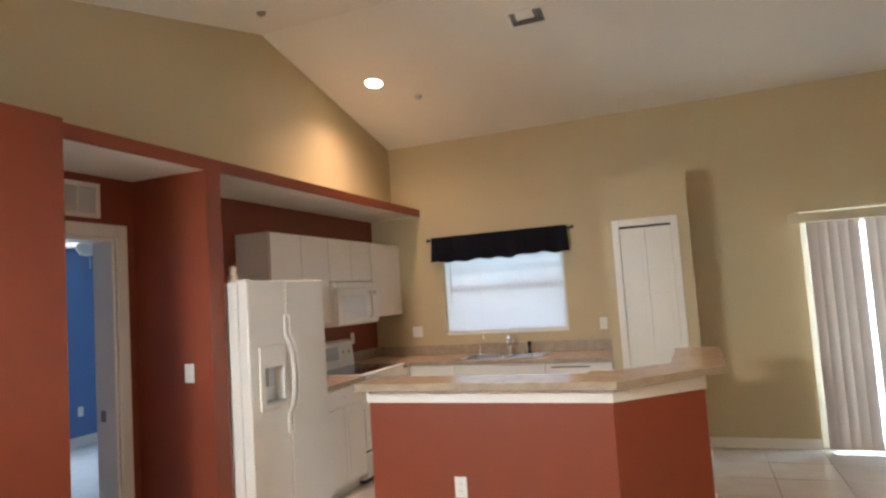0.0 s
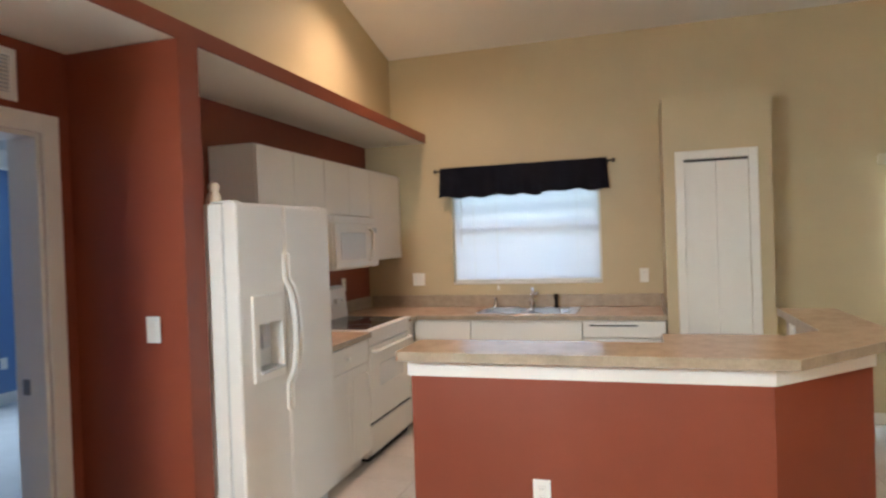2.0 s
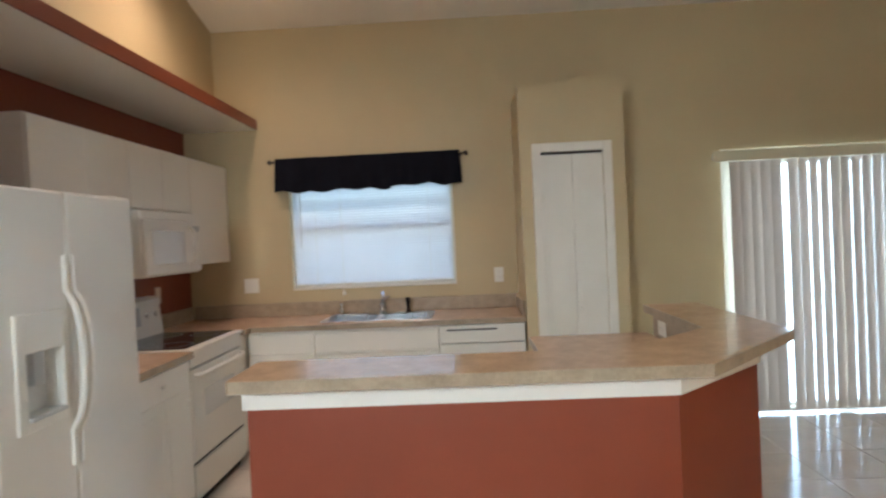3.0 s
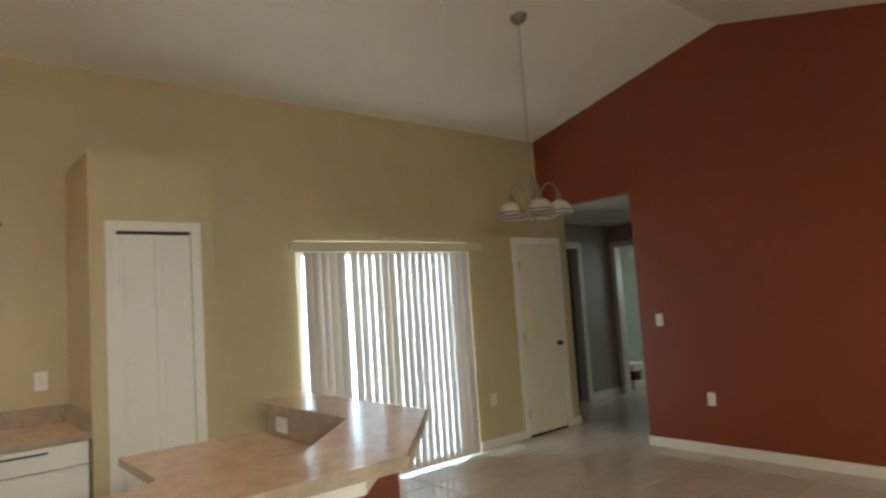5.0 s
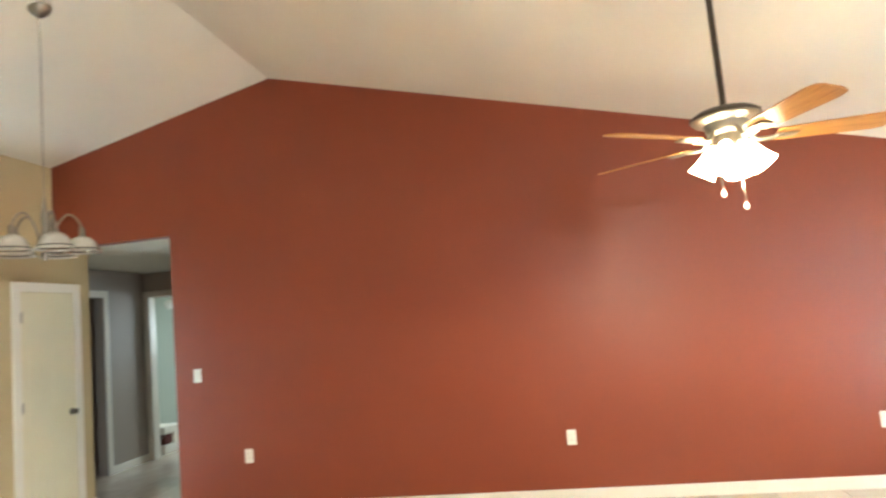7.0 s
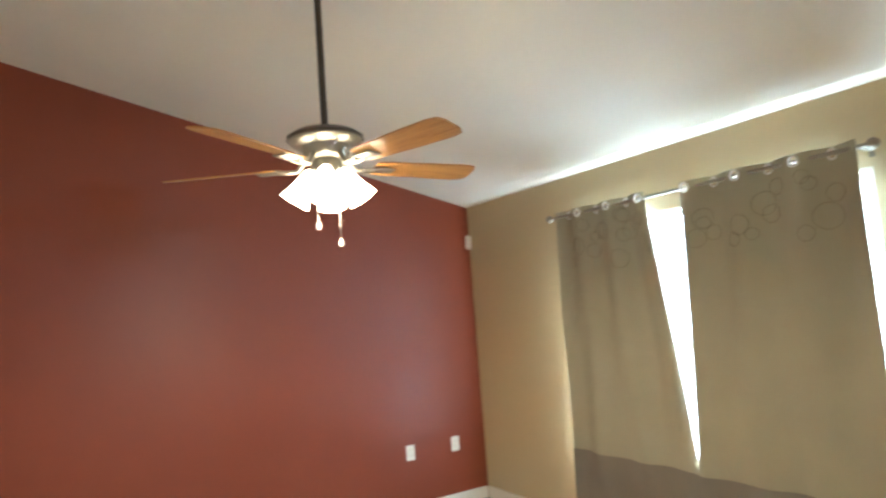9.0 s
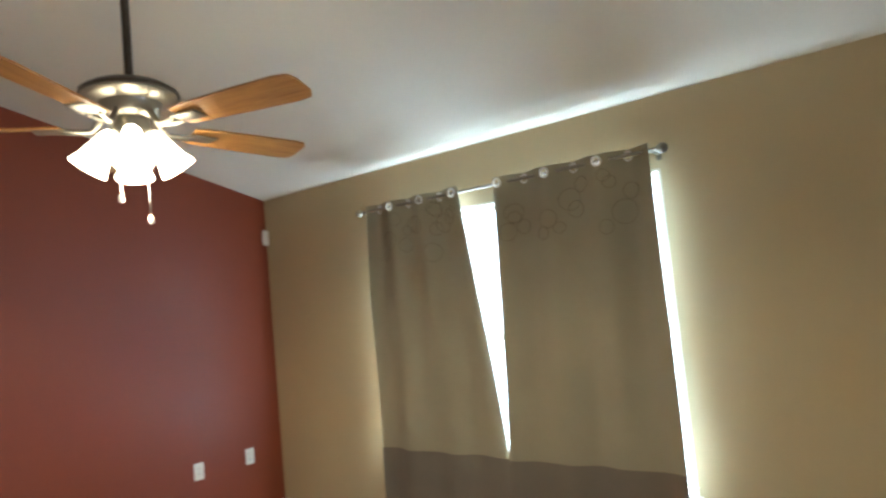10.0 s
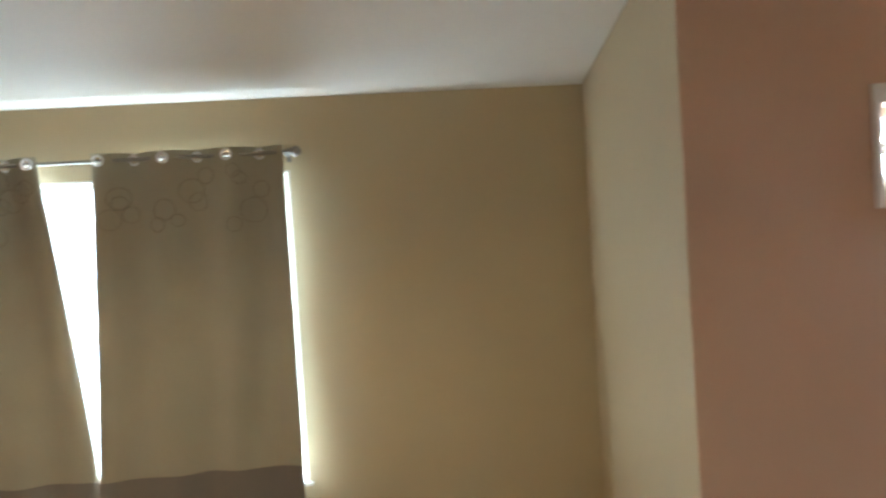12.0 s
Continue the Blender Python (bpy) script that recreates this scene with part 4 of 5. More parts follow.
wpart("handle", tube([(-2.836, 5.565, 1.38), (-2.80, 5.565, 1.40), (-2.797, 5.565, 1.5), (-2.80, 5.565, 1.61), (-2.836, 5.565, 1.63)], 0.010, 8), ENAMEL, mdoor, smooth=True)
mpanel = wpart("control_panel", boxes((-2.86, -2.838, 5.604, MY1 - 0.003, 1.335, 1.67), bevel=0.005), ENAMEL, root)
wpart("display", boxes((-2.839, -2.836, 5.63, 5.73, 1.60, 1.64)), ENAMEL_GREY, mpanel, "grey display")

# ---- island: half wall, trim, raised bar, lower worktop ----
def offset(points, d):
    """The open outer line of the half wall moved outwards by d."""
    out = []
    for i, p in enumerate(points):
        ns = []
        for a, b in zip(points, points[1:]):
            if a == p or b == p:
                t = (Vector(b) - Vector(a)).normalized()
                ns.append(Vector((t.y, -t.x)))
        n = sum(ns, Vector((0, 0)))
        n = n / n.dot(ns[0])
        out.append((p[0] + n.x * d, p[1] + n.y * d))
    return out


OUTER = [(-1.73, 3.466), (-0.315, 3.466), (0.13, 3.905), (0.13, 4.80)]
INNER = [(0.0, 4.80), (0.0, 3.96), (-0.37, 3.596), (-1.73, 3.596)]
root = thing("island", "red half-wall kitchen island with white trim below a raised bar", "island", (-0.8, 3.7, 0))
wpart("half_wall", prism(OUTER + INNER, "z", 0, 1.028), RED, root)
wpart("trim_band", prism(offset(OUTER, 0.012) + offset(OUTER, 0.0005)[::-1], "z", 0.938, 1.029), TRIM, root, "white trim band below the bar")
wpart("end_trim", boxes((-1.742, -1.7305, 3.454, 3.60, 0.938, 1.029)), TRIM, root)
wpart("end_trim", boxes((0.0, 0.142, 4.8005, 4.812, 0.938, 1.029)), TRIM, root)
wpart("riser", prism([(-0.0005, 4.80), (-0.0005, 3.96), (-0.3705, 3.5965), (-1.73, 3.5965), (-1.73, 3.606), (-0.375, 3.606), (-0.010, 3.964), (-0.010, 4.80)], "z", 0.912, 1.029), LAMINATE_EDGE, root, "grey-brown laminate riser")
wpart("kick_board", prism(offset(OUTER, 0.012) + offset(OUTER, 0.0005)[::-1], "z", 0.0, 0.10), TRIM, root)
wall_plate("outlet", (-1.18, 3.4655, 0.47), "-y", "ivory outlet on the red island wall")
BAR = [(-1.735, 3.30), (-1.72, 3.286), (-0.265, 3.286), (0.245, 3.845), (0.245, 4.84), (0.235, 4.852), (-0.045, 4.852), (-0.045, 3.985), (-0.43, 3.612), (-1.735, 3.612)]


def inset(points, d):
    """A closed anticlockwise outline moved inwards by d."""
    out = []
    for i, p in enumerate(points):
        q, n = Vector(points[i - 1]), Vector(points[(i + 1) % len(points)])
        p = Vector(p)
        a, b = (p - q).normalized(), (n - p).normalized()
        na, nb = Vector((-a.y, a.x)), Vector((-b.y, b.x))
        m = (na + nb) / (1 + na.dot(nb))
        out.append((p.x + m.x * d, p.y + m.y * d))
    return out


def laminate_slab(name, label, category, outline, z0, z1):
    """A laminate-faced board with a darker edge strip round its outline."""
    cx, cy = sum(p[0] for p in outline) / len(outline), sum(p[1] for p in outline) / len(outline)
    root = thing(name, label, category, (cx, cy, z0))
    board = inset(outline, 0.003)
    wpart("board", prism(board, "z", z0, z1), LAMINATE, root)
    bm = bmesh.new()
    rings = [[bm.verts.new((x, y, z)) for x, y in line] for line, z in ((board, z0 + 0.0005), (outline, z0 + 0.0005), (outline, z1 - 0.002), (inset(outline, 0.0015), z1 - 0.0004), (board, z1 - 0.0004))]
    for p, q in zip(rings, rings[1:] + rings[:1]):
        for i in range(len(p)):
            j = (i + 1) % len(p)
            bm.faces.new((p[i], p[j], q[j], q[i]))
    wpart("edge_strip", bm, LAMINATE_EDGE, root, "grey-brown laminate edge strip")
    return root


laminate_slab("bar_top", "beige speckled laminate bar top with an angled corner", "bar top", BAR, 1.03, 1.07)
laminate_slab("island_worktop", "lower beige laminate worktop inside the island", "worktop", [(-1.72, 3.607), (-0.376, 3.607), (-0.011, 3.966), (-0.011, 4.92), (-0.66, 4.92), (-0.66, 4.36), (-0.82, 4.2), (-1.72, 4.2)], 0.872, 0.91)
root = thing("island_cabinet", "white base cabinets on the kitchen side of the island", "cabinet", (-0.9, 3.9, 0))
wpart("body", prism([(-1.70, 3.607), (-0.376, 3.607), (-0.011, 3.966), (-0.011, 4.90), (-0.63, 4.90), (-0.63, 4.36), (-0.80, 4.17), (-1.70, 4.17)], "z", 0.1, 0.871), CABINET, root)
wpart("toe_kick", prism([(-1.68, 3.62), (-0.40, 3.62), (-0.03, 3.98), (-0.03, 4.85), (-0.57, 4.85), (-0.57, 4.36), (-0.76, 4.11), (-1.68, 4.11)], "z", 0.0, 0.1), CABINET, root)
for a in (-1.69, -1.39, -1.09):
    wpart("door", boxes((a, a + 0.29, 4.171, 4.189, 0.11, 0.70), bevel=0.004), CABINET, root)
    wpart("drawer_front", boxes((a, a + 0.29, 4.171, 4.189, 0.715, 0.86), bevel=0.004), CABINET, root)
riser_outlet = wall_plate("outlet", (-0.0105, 4.64, 0.968), "-x", "ivory outlet mounted sideways on the bar riser")
riser_outlet.matrix_world = riser_outlet.matrix_world @ Matrix.Rotation(radians(90), 4, "Y")

# ---- plates on the walls ----
wall_plate("light_switch", (-2.81, 3.168, 1.168), "-y", "white rocker switch on the red pier", toggle=True)
wall_plate("light_switch", (EAST, 5.07, 1.185), "-x", "ivory rocker switch on the red wall", toggle=True)
for y in (4.63, 1.93, -0.32, -0.735):
    wall_plate("outlet", (EAST, y, 0.48), "-x", "ivory outlet low on the red wall")
wall_plate("outlet", (3.15, NORTH, 0.47), "-y", "ivory outlet on the tan wall")
wall_plate("light_switch", (-2.74, NORTH, 1.165), "-y", "ivory double switch on the kitchen wall", gangs=2, toggle=True)
wall_plate("outlet", (-0.74, NORTH, 1.17), "-y", "ivory outlet above the kitchen worktop")
wall_plate("outlet", (KITCHEN_BACK, 5.90, 1.16), "+x", "ivory outlet on the dark red kitchen wall")
wall_plate("outlet", (-7.0, 5.72, 0.42), "+x", "white outlet on the blue bedroom wall")
root = thing("alarm_sensor", "white plastic alarm sensor in the wall corner", "sensor", (EAST - 0.03, SOUTH + 0.03, 2.07), 135)
part("housing", boxes((-0.03, 0.03, -0.02, 0.022, 0.0, 0.115), bevel=0.006), PLATE, root)
part("lens", boxes((-0.02, 0.02, -0.024, -0.019, 0.02, 0.065), bevel=0.003), FROST, root)

# ---- return air grille over the bedroom door ----
root = thing("return_grille", "white louvred return air grille above the bedroom door", "vent", (KITCHEN_BACK, 2.6, 2.26))
for a in ((KITCHEN_BACK, KITCHEN_BACK + 0.012, 2.28, 2.31, 2.155, 2.37), (KITCHEN_BACK, KITCHEN_BACK + 0.012, 2.885, 2.915, 2.155, 2.37), (KITCHEN_BACK, KITCHEN_BACK + 0.012, 2.31, 2.885, 2.34, 2.37), (KITCHEN_BACK, KITCHEN_BACK + 0.012, 2.31, 2.885, 2.155, 2.185)):
    wpart("frame", boxes(a, bevel=0.002), TRIM, root)
wpart("mullion", boxes((KITCHEN_BACK, KITCHEN_BACK + 0.011, 2.755, 2.768, 2.185, 2.34)), TRIM, root)
# the grey puts the shade between the louvres into the colour
wpart("backing", boxes((KITCHEN_BACK, KITCHEN_BACK + 0.001, 2.31, 2.885, 2.185, 2.34)), ENAMEL_GREY, root, "grey backing coloured for the shade behind the slats")
for i in range(9):
    z = 2.192 + i * 0.0165
    wpart("slat", prism([(KITCHEN_BACK + 0.002, z + 0.008), (KITCHEN_BACK + 0.009, z), (KITCHEN_BACK + 0.010, z + 0.001), (KITCHEN_BACK + 0.003, z + 0.009)], "y", 2.31, 2.885), TRIM, root)

# ---- ceiling fittings ----
SLOPE_N = math.degrees(math.atan(0.2425))
SLOPE_S = math.degrees(math.atan(0.2505))


def on_ceiling(name, label, category, x, y):
    root = new(name)
    root.matrix_world = pose(x, y, ceiling_z(y), -SLOPE_N if y > RIDGE_Y else SLOPE_S)
    return tagged(root, label, category)


root = on_ceiling("recessed_light", "lit white recessed ceiling light", "ceiling light", -2.45, 5.18)
part("trim_ring", lathe([(0.078, -0.001), (0.098, -0.001), (0.096, -0.006), (0.08, -0.008), (0.078, -0.004), (0.078, -0.001)], 28), TRIM, root, smooth=True)
part("lamp", lathe([(0.0, -0.004), (0.078, -0.004), (0.078, -0.001)], 28), BULB, root, "glowing warm lamp")
for x, y in ((-2.53, 3.67), (-2.16, 5.525)):
    root = on_ceiling("smoke_detector" if y < 4 else "sprinkler_cap", "small grey-white round fitting on the ceiling", "ceiling fitting", x, y)
    part("cover", lathe([(0.0, -0.03), (0.02, -0.028), (0.032, -0.012), (0.036, 0.0)], 18), PEWTER if y < 4 else ENAMEL_GREY, root, smooth=True)


def register(x, y):
    root = on_ceiling("ceiling_register", "grey-white metal air register on the ceiling", "vent", x, y)
    for a in ((-0.15, -0.125, -0.1, 0.1), (0.125, 0.15, -0.1, 0.1), (-0.125, 0.125, -0.1, -0.08), (-0.125, 0.125, 0.08, 0.1)):
        part("frame", boxes((*a, -0.008, 0.0), bevel=0.002), TRIM, root)
    # dark sheet has the shade of the duct in its colour
    part("backing", boxes((-0.125, 0.125, -0.08, 0.08, -0.002, -0.0005)), DUCT, root, "dark sheet standing for the shade in the duct")
    for i in range(4):
        y0 = -0.075 + i * 0.022
        part("slat", prism([(y0, -0.002), (y0 + 0.018, -0.012), (y0 + 0.020, -0.011), (y0 + 0.002, -0.001)], "x", -0.08, 0.06), TRIM, root)
    # slats turned the other ways are grey: their shaded side put into colour
    for i in range(2):
        y0 = 0.030 + i * 0.024
        part("slat", prism([(y0 + 0.012, -0.002), (y0, -0.014), (y0 + 0.002, -0.015), (y0 + 0.014, -0.003)], "x", -0.125, 0.125), ENAMEL_GREY, root)
    for x0 in (-0.12, -0.10, 0.075, 0.10):
        part("slat", prism([(x0, -0.002), (x0 + 0.010, -0.014), (x0 + 0.012, -0.013), (x0 + 0.002, -0.001)], "y", -0.08, 0.02), ENAMEL_GREY, root)


# dark tone for the shade behind the register slats
DUCT = mat("dark_duct_shade", (0.14, 0.13, 0.11), 0.6, vary=0.1)
register(-0.89, 4.76)
register(1.36, 4.86)

# ---- chandelier ----
CX, CY = 2.16, 4.87
CZ = 2.10
root = thing("chandelier", "pewter chandelier with five frosted bell shades, unlit", "chandelier", (CX, CY, CZ))
top = ceiling_z(CY) - CZ
part("canopy", lathe([(0.0, top - 0.06), (0.02, top - 0.058), (0.05, top - 0.035), (0.065, top - 0.008), (0.066, top + 0.012)], 24), PEWTER, root, smooth=True)
chain = bmesh.new()
n_links = 42
for i in range(n_links):
    z = 0.32 + (top - 0.06 - 0.32) * (i + 0.5) / n_links
    a = 90 * (i % 2)
    pts = [Matrix.Rotation(radians(a), 3, "Z") @ Vector((0.007 * math.cos(t), 0, z + 0.018 * math.sin(t))) for t in [k * math.pi / 5 for k in range(11)]]
    tube(pts, 0.0016, 5, chain)
part("chain", chain, PEWTER, root, smooth=True)
part("column", lathe([(0.0, -0.06), (0.012, -0.055), (0.02, -0.03), (0.012, -0.01), (0.03, 0.02), (0.038, 0.05), (0.022, 0.09), (0.014, 0.14), (0.024, 0.19), (0.016, 0.24), (0.008, 0.30), (0.006, 0.33), (0.0, 0.33)], 18), PEWTER, root, smooth=True)
for k in range(5):
    a = radians(72 * k + 20)
    c, s = math.cos(a), math.sin(a)
    pts = []
    for u in [i / 16 for i in range(17)]:
        r = 0.03 + 0.16 * u
        z = 0.05 + 0.12 * math.sin(math.pi * u) ** 0.8 + 0.085 * u
        pts.append((r * c, r * s, z))
    arm = part("arm", tube(pts, 0.0065, 8), PEWTER, root, smooth=True)
    m = Matrix.Translation((0.19 * c, 0.19 * s, 0.0))
    part("socket", lathe([(0.0, 0.14), (0.014, 0.138), (0.018, 0.12), (0.018, 0.085), (0.03, 0.08), (0.0, 0.078)], 14, m=m), PEWTER, arm, smooth=True)
    part("shade", lathe([(0.026, 0.080), (0.048, 0.073), (0.070, 0.054), (0.083, 0.028), (0.092, 0.004), (0.108, -0.016), (0.105, -0.016), (0.089, 0.004), (0.080, 0.027), (0.067, 0.051), (0.046, 0.069), (0.026, 0.077)], 24, m=m), ALABASTER, arm, "alabaster glass bell shade", smooth=True)
    part("shade_rim", lathe([(0.0945, -0.004), (0.0985, 0.001), (0.0935, 0.007), (0.0905, 0.002), (0.0945, -0.004)], 24, m=m), BRONZE, arm, smooth=True)

# ---- ceiling fan ----
FX, FY = FAN
FZ = 2.215
root = thing("ceiling_fan", "ceiling fan with honey oak blades and lit glass shades", "ceiling fan", (FX, FY, FZ))
top = ceiling_z(FY) - FZ
part("canopy", lathe([(0.0, top - 0.075), (0.02, top - 0.075), (0.045, top - 0.06), (0.068, top - 0.025), (0.072, top + 0.015)], 24), BRONZE, root, smooth=True)
part("downrod", tube([(0, 0, 0.1), (0, 0, top - 0.05)], 0.0135, 12), BRONZE, root, smooth=True)
motor = part("motor_housing", lathe([(0.0, 0.115), (0.03, 0.112), (0.05, 0.10), (0.11, 0.085), (0.142, 0.066), (0.145, 0.05), (0.13, 0.036), (0.095, 0.03), (0.088, -0.005), (0.07, -0.02), (0.0, -0.02)], 32), PEWTER, root, smooth=True)
part("top_plate", lathe([(0.0, 0.1155), (0.055, 0.1055), (0.118, 0.087), (0.149, 0.067), (0.150, 0.055), (0.146, 0.054)], 32), BRONZE, motor, "dark bronze top plate", smooth=True)
part("switch_housing", lathe([(0.0, -0.02), (0.055, -0.022), (0.06, -0.05), (0.048, -0.085), (0.02, -0.10), (0.0, -0.10)], 24), PEWTER, root, smooth=True)
for k in range(5):
    a = -92 + 72 * k
    m = Matrix.Rotation(radians(a), 4, "Z")
    pitch = Matrix.Rotation(radians(-13), 4, "X")
    bm = bmesh.new()
    out = [(0.20, -0.048), (0.24, -0.056), (0.45, -0.066), (0.60, -0.070), (0.645, -0.062), (0.66, -0.035), (0.66, 0.035), (0.645, 0.062), (0.60, 0.070), (0.45, 0.066), (0.24, 0.056), (0.20, 0.048)]
    lo = [bm.verts.new(pitch @ Vector((x, y, -0.003))) for x, y in out]
    hi = [bm.verts.new(pitch @ Vector((x, y, 0.003))) for x, y in out]
    bm.faces.new(lo), bm.faces.new(hi[::-1])
    for i in range(len(out)):
        bm.faces.new((lo[i], hi[i], hi[(i + 1) % len(out)], lo[(i + 1) % len(out)]))
    blade = part("blade", bm, WOOD, root, "honey oak veneer blade")
    blade.matrix_local = Matrix.Translation((0, 0, -0.045)) @ m
    iron = tube([(0.075, 0, 0.045), (0.10, 0, 0.01), (0.12, 0, -0.012), (0.16, 0.012, -0.014), (0.20, 0.02, -0.010)], [0.011, 0.010, 0.009, 0.008, 0.007], 8)
    tube([(0.12, 0, -0.012), (0.16, -0.012, -0.014), (0.20, -0.02, -0.010)], [0.009, 0.008, 0.007], 8, iron)
    box(iron, 0.19, 0.285, -0.034, 0.034, -0.011, -0.005, bevel=0.002)
    part("blade_iron", iron, PEWTER, blade, smooth=True)
for k in range(4):
    a = radians(90 * k + 153)
    c, s = math.cos(a), math.sin(a)
    arm = part("light_arm", tube([(0.035 * c, 0.035 * s, -0.055), (0.048 * c, 0.048 * s, -0.052), (0.056 * c, 0.056 * s, -0.066)], 0.011, 8), PEWTER, root, smooth=True)
    m = Matrix.Translation((0.056 * c, 0.056 * s, -0.066)) @ Matrix.Rotation(a, 4, "Z") @ Matrix.Rotation(radians(-33), 4, "Y") @ Matrix.Diagonal((0.8, 0.8, 1.12, 1))
    part("shade", lathe([(0.024, 0.0), (0.034, -0.012), (0.046, -0.05), (0.058, -0.09), (0.076, -0.125), (0.073, -0.125), (0.055, -0.09), (0.043, -0.05), (0.031, -0.012), (0.022, -0.003)], 24, m=m), SHADE, arm, "lit white glass bell shade", smooth=True)
for x, y, z in ((-0.03, -0.03, -0.335), (-0.02, 0.055, -0.27)):
    pull = part("pull_chain", tube([(x, y, -0.08), (x, y, z)], 0.0022, 6), CHROME, root)
    part("pull_knob", lathe([(0.0, z - 0.03), (0.007, z - 0.027), (0.009, z - 0.016), (0.004, z - 0.002), (0.0, z)], 12, m=Matrix.Translation((x, y, 0))), TRIM, pull, smooth=True)

# ---- curtains ----
RY, RZ = SOUTH + 0.093, 2.147
root = thing("curtain_rod", "pewter curtain rod with round finials above the window", "curtain rod", (1.8, RY, RZ))
wpart("rod", tube([(0.83, RY, RZ), (2.87, RY, RZ)], 0.0095, 12), PEWTER, root, smooth=True)
for x, s in ((0.815, -1), (2.89, 1)):
    wpart("finial", lathe([(0.0, -0.028), (0.014, -0.024), (0.026, -0.008), (0.026, 0.008), (0.014, 0.024), (0.0, 0.028)], 16, m=Matrix.Translation((x, RY, RZ)) @ pose(0, 0, 0, 0, 90, 0)), PEWTER, root, smooth=True)
    wpart("bracket", boxes((x - s * 0.05 - 0.008, x - s * 0.05 + 0.008, SOUTH, RY, RZ - 0.014, RZ - 0.006), (x - s * 0.05 - 0.012, x - s * 0.05 + 0.012, SOUTH, SOUTH + 0.005, RZ - 0.04, RZ + 0.03), bevel=0.001), PEWTER, root)


def curtain(label, x0f, x1f, waves, phase, seed):
    rng = random.Random(seed)
    depth = 0.026

    def fold(u, z):
        down = min(1.0, max(0.0, (2.2 - z) / 1.6))
        y = RY - 0.004 + depth * math.sin(u * waves * 2 * math.pi + phase) * (1 - 0.35 * down)
        y += 0.012 * down * math.sin(u * 5.3 + z * 2.1 + seed) + 0.004 * math.sin(u * 31 + z * 4.7) * down
        return max(y, SOUTH + 0.03)
    root = thing("curtain", label, "curtain", ((x0f(1.0) + x1f(1.0)) / 2, RY, 0.03), group="window curtains")
    eyelets = [(i + 0.5 - phase / math.pi) / (2 * waves) % 1.0 for i in range(2 * waves)]
    centres = [x0f(RZ) + (x1f(RZ) - x0f(RZ)) * u for u in eyelets]
    sheet = cloth(x0f, x1f, lambda u: 0.57, RZ + 0.035, fold, 150, 44, ease=2.2)
    holes = []
    for f in sheet.faces:
        c = f.calc_center_median()
        if any((c.x - x) ** 2 + (c.z - RZ) ** 2 < 0.019 ** 2 for x in centres):
            holes.append(f)
    bmesh.ops.delete(sheet, geom=holes, context="FACES")
    wpart("upper_panel", sheet, CURTAIN, root, smooth=True)
    # unseen backing added to reflect window light up the wall and ceiling
    wpart("lining", cloth(lambda z: x0f(z) + 0.012, lambda z: x1f(z) - 0.012, lambda u: 0.06, RZ - 0.04, lambda u, z: fold(u, z) - 0.010, 84, 24), BOUNCE_LINING, root, "added white backing on the window side that bounces light upward", smooth=True)
    wpart("lower_band", cloth(x0f, x1f, lambda u: 0.03, 0.585, lambda u, z: fold(u, z) + 0.004, 84, 12), CURTAIN_BAND, root, "dark taupe lower band", smooth=True)
    for u, x in zip(eyelets, centres):
        d = (fold(u + 0.01, RZ) - fold(u - 0.01, RZ)) / (0.02 * (x1f(RZ) - x0f(RZ)))
        g = lathe([(0.019, -0.003), (0.025, -0.005), (0.029, 0.0), (0.025, 0.006), (0.019, 0.005), (0.019, -0.003)], 20, m=Matrix.Translation((x, fold(u, RZ) + 0.002, RZ)) @ Matrix.Rotation(math.atan(d), 4, "Z") @ pose(0, 0, 0, 90, 0, 0))
        wpart("grommet", g, NICKEL, root, "silver grommet ring", smooth=True)
    # embroidered rings
    for band, count, mtl in (((1.80, 2.08), 15, STITCH), ((0.30, 0.55), 13, STITCH)):
        for i in range(count):
            u0, z0, r = rng.uniform(0.08, 0.92), rng.uniform(*band), rng.uniform(0.028, 0.062)
            w = x1f(z0) - x0f(z0)
            pts = []
            for k in range(25):
                t = 2 * math.pi * k / 24
                u, z = min(0.985, max(0.015, u0 + r * math.cos(t) / w)), z0 + r * math.sin(t)
                pts.append((x0f(z) + (x1f(z) - x0f(z)) * u, fold(u, z) + 0.0045, z))
            wpart("embroidered_ring", tube(pts, 0.0017, 4), mtl, root)
    return root


curtain("olive-taupe grommet curtain with embroidered rings, pulled slightly open", lambda z: 2.045 - 0.185 * min(1.0, max(0.0, (2.13 - z) / 1.6)) ** 0.85, lambda z: 2.81 + 0.035 * min(1.0, max(0.0, (2.13 - z) / 0.6)), 3, 0.6, 3)
curtain("wide olive-taupe grommet curtain with embroidered rings", lambda z: 0.875, lambda z: 1.785 + 0.07 * min(1.0, max(0.0, (2.13 - z) / 1.6)), 3, 2.2, 8)

# ---- bedroom seen through the doorway ----
root = thing("bedroom_fan", "white ceiling fan with a round glass light in the bedroom", "ceiling fan", (-5.0, 4.25, 2.2))
part("canopy", lathe([(0.0, 0.16), (0.03, 0.16), (0.06, 0.18), (0.07, 0.22)], 20), TRIM, root, smooth=True)
part("motor_housing", lathe([(0.0, 0.17), (0.09, 0.15), (0.11, 0.11), (0.09, 0.07), (0.05, 0.05), (0.0, 0.05)], 24), TRIM, root, smooth=True)
part("globe", lathe([(0.0, -0.085), (0.06, -0.07), (0.09, -0.02), (0.085, 0.02), (0.055, 0.05), (0.0, 0.055)], 24), FROST, root, smooth=True)
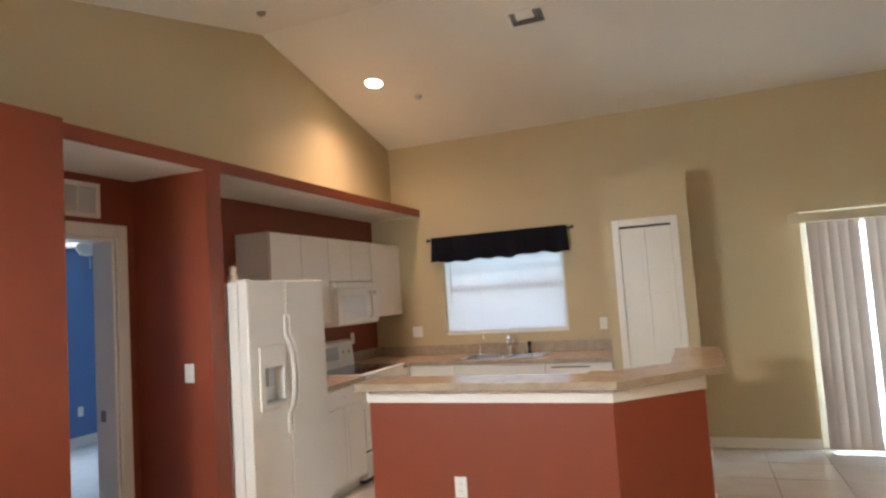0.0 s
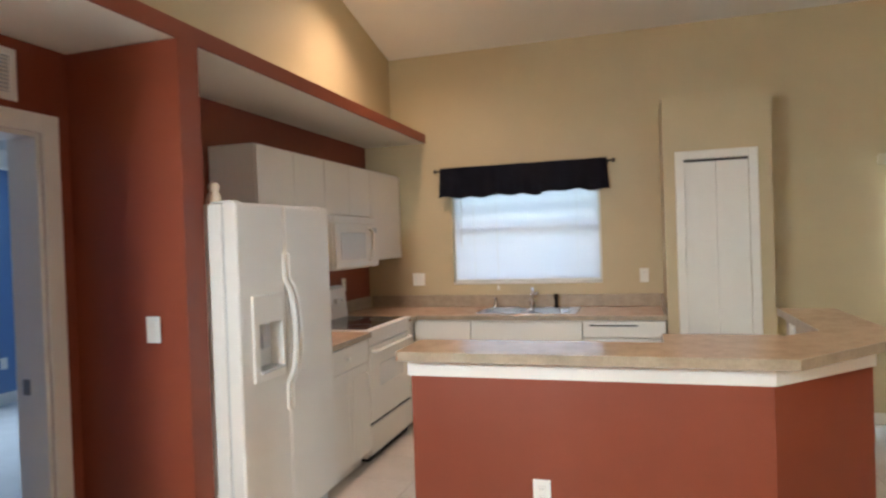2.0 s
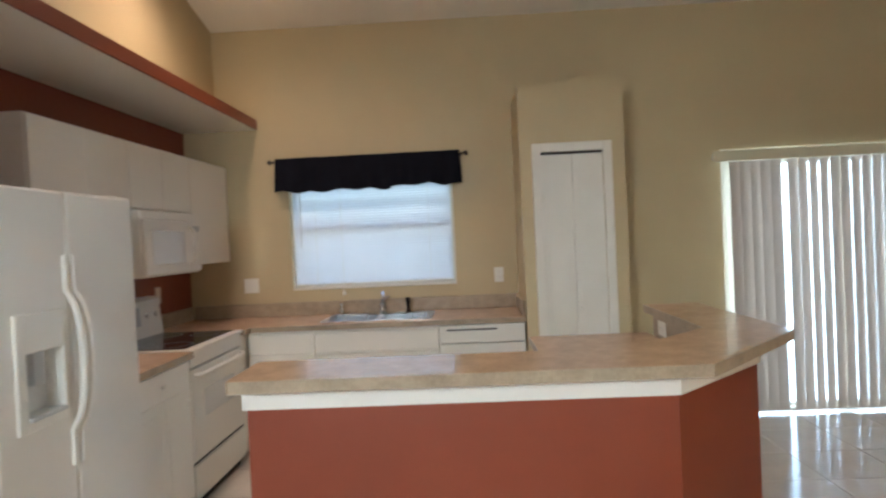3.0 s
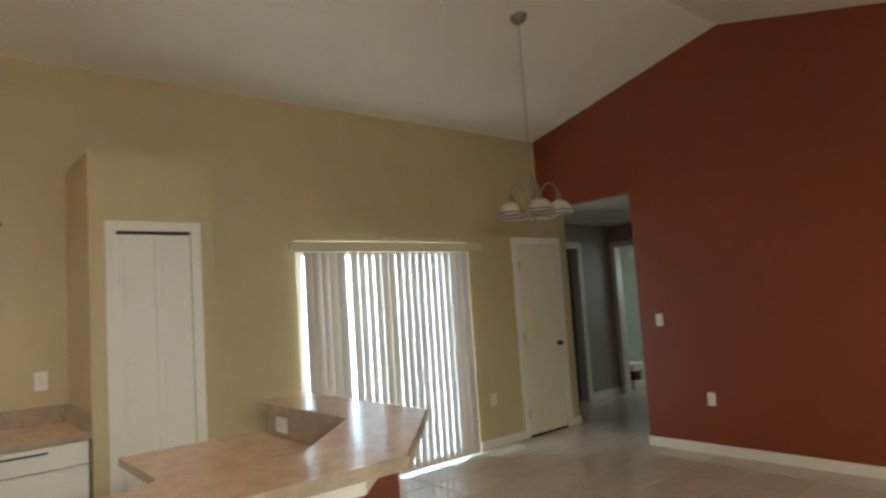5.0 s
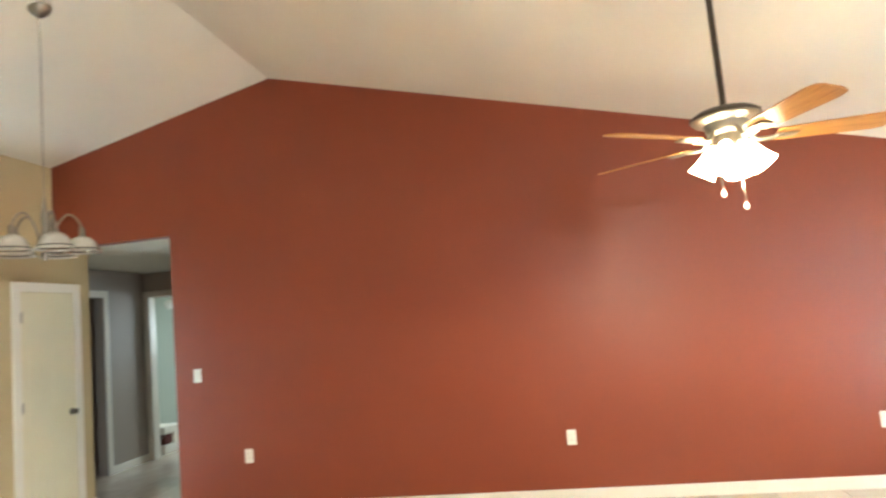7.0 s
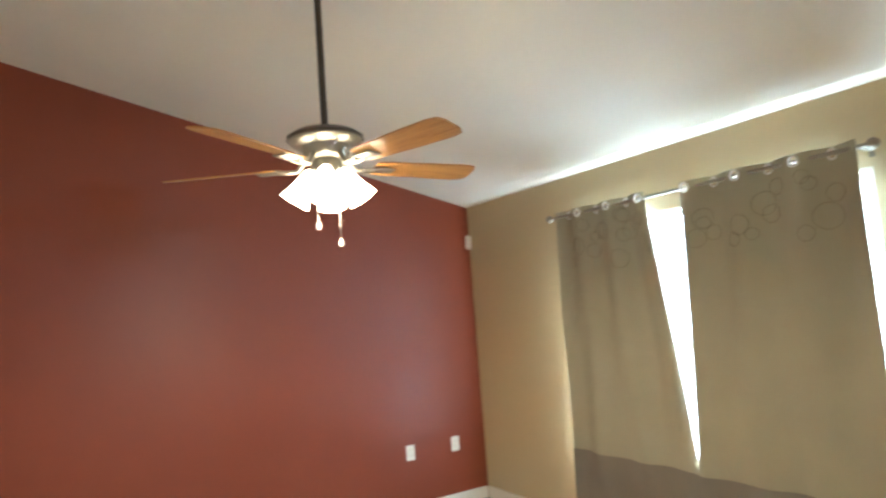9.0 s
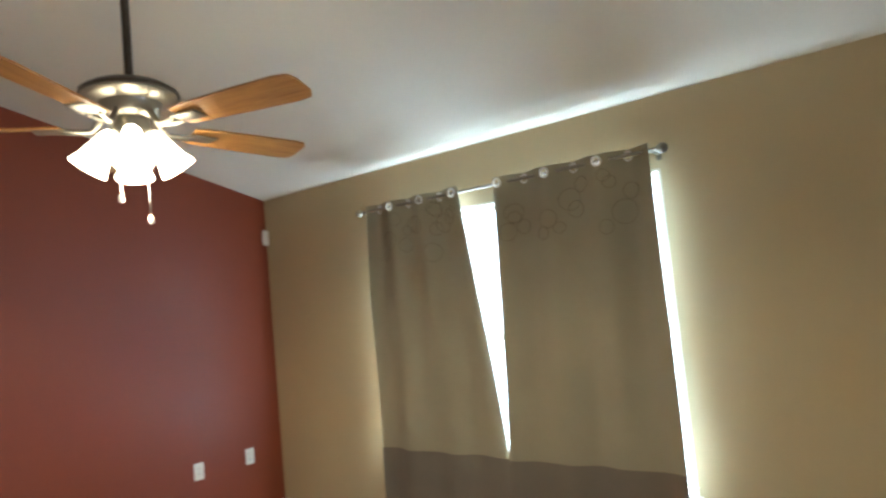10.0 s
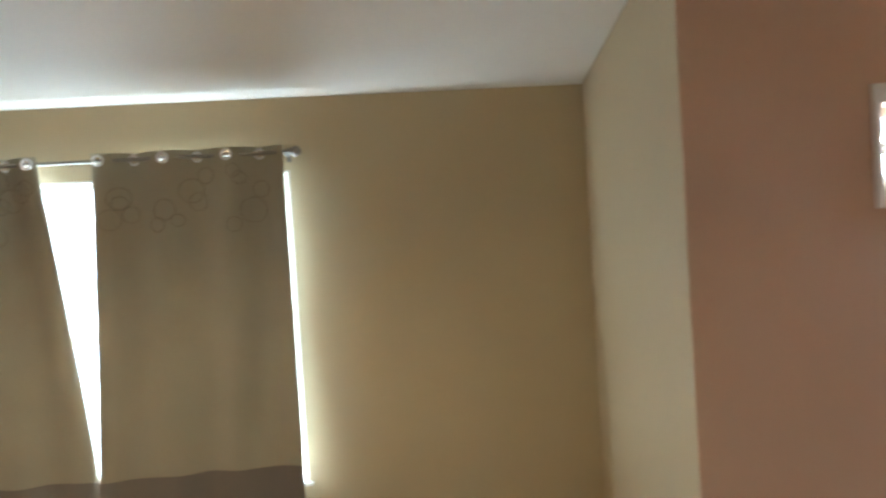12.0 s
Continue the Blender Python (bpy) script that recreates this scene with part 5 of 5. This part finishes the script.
for k in range(5):
    b = part("blade", boxes((0.15, 0.6, -0.06, 0.06, 0.1, 0.107), (0.09, 0.17, -0.015, 0.015, 0.098, 0.104), bevel=0.003), TRIM, root)
    b.matrix_local = Matrix.Rotation(radians(72 * k + 12), 4, "Z")
part("pull_chain", tube([(0.03, 0, 0.0), (0.03, 0, -0.2)], 0.003, 6), TRIM, root)

# ---- bathroom seen down the hall ----
root = thing("storage_tub", "low white plastic tub with dark red cloth hanging out", "storage tub", (7.05, 7.55, 0))
part("tub", boxes((-0.2, 0.2, -0.28, 0.3, 0.0, 0.12), (-0.2, 0.2, -0.28, 0.3, 0.26, 0.36), (0.0, 0.2, -0.28, 0.3, 0.12, 0.26), bevel=0.012), TRIM, root)
part("cloth", boxes((-0.19, 0.0, -0.27, 0.26, 0.121, 0.258), bevel=0.02), CLOTH_RED, root, "dark red-brown cloth")

root = thing("bathroom_light", "round frosted glass light on the bathroom wall", "wall lamp", (8.62, 8.27, 2.12))
part("backplate", boxes((0.05, 0.079, -0.06, 0.06, -0.06, 0.06), bevel=0.006), CHROME, root)
part("globe", lathe([(0.0, -0.085), (0.045, -0.075), (0.072, -0.04), (0.075, 0.0), (0.06, 0.045), (0.03, 0.065), (0.0, 0.07)], 20), FROST, root, smooth=True)

# ---- floor tiles ----
floor = bpy.data.objects["floor"]
SIZE, JOINT = 0.457, 0.006
bm = box(bmesh.new(), -SIZE / 2 + JOINT / 2, SIZE / 2 - JOINT / 2, -SIZE / 2 + JOINT / 2, SIZE / 2 - JOINT / 2, -0.008, 0.0, bevel=0.0)
tile_mesh = mesh_of("tile", bm, TILE)


def lay(x0, x1, y0, y1, parent, ox=0.0, oy=0.0):
    """Whole and cut tiles over a rectangle."""
    i0, i1 = math.floor((x0 - ox) / SIZE), math.ceil((x1 - ox) / SIZE)
    j0, j1 = math.floor((y0 - oy) / SIZE), math.ceil((y1 - oy) / SIZE)
    for i in range(i0, i1):
        for j in range(j0, j1):
            a, b = max(x0, ox + i * SIZE), min(x1, ox + (i + 1) * SIZE)
            c, d = max(y0, oy + j * SIZE), min(y1, oy + (j + 1) * SIZE)
            if b - a < 0.03 or d - c < 0.03:
                continue
            ob = new("tile", tile_mesh)
            ob.parent = parent
            ob.matrix_local = Matrix.Translation(((a + b) / 2, (c + d) / 2, 0)) @ Matrix.Diagonal(((b - a) / SIZE, (d - c) / SIZE, 1, 1))


lay(-3.24, 4.05, -1.03, 6.46, floor, 0.1, 0.05)
lay(4.05, 8.7, 5.22, 8.6, bpy.data.objects["floor_hall"], 0.1, 0.05)
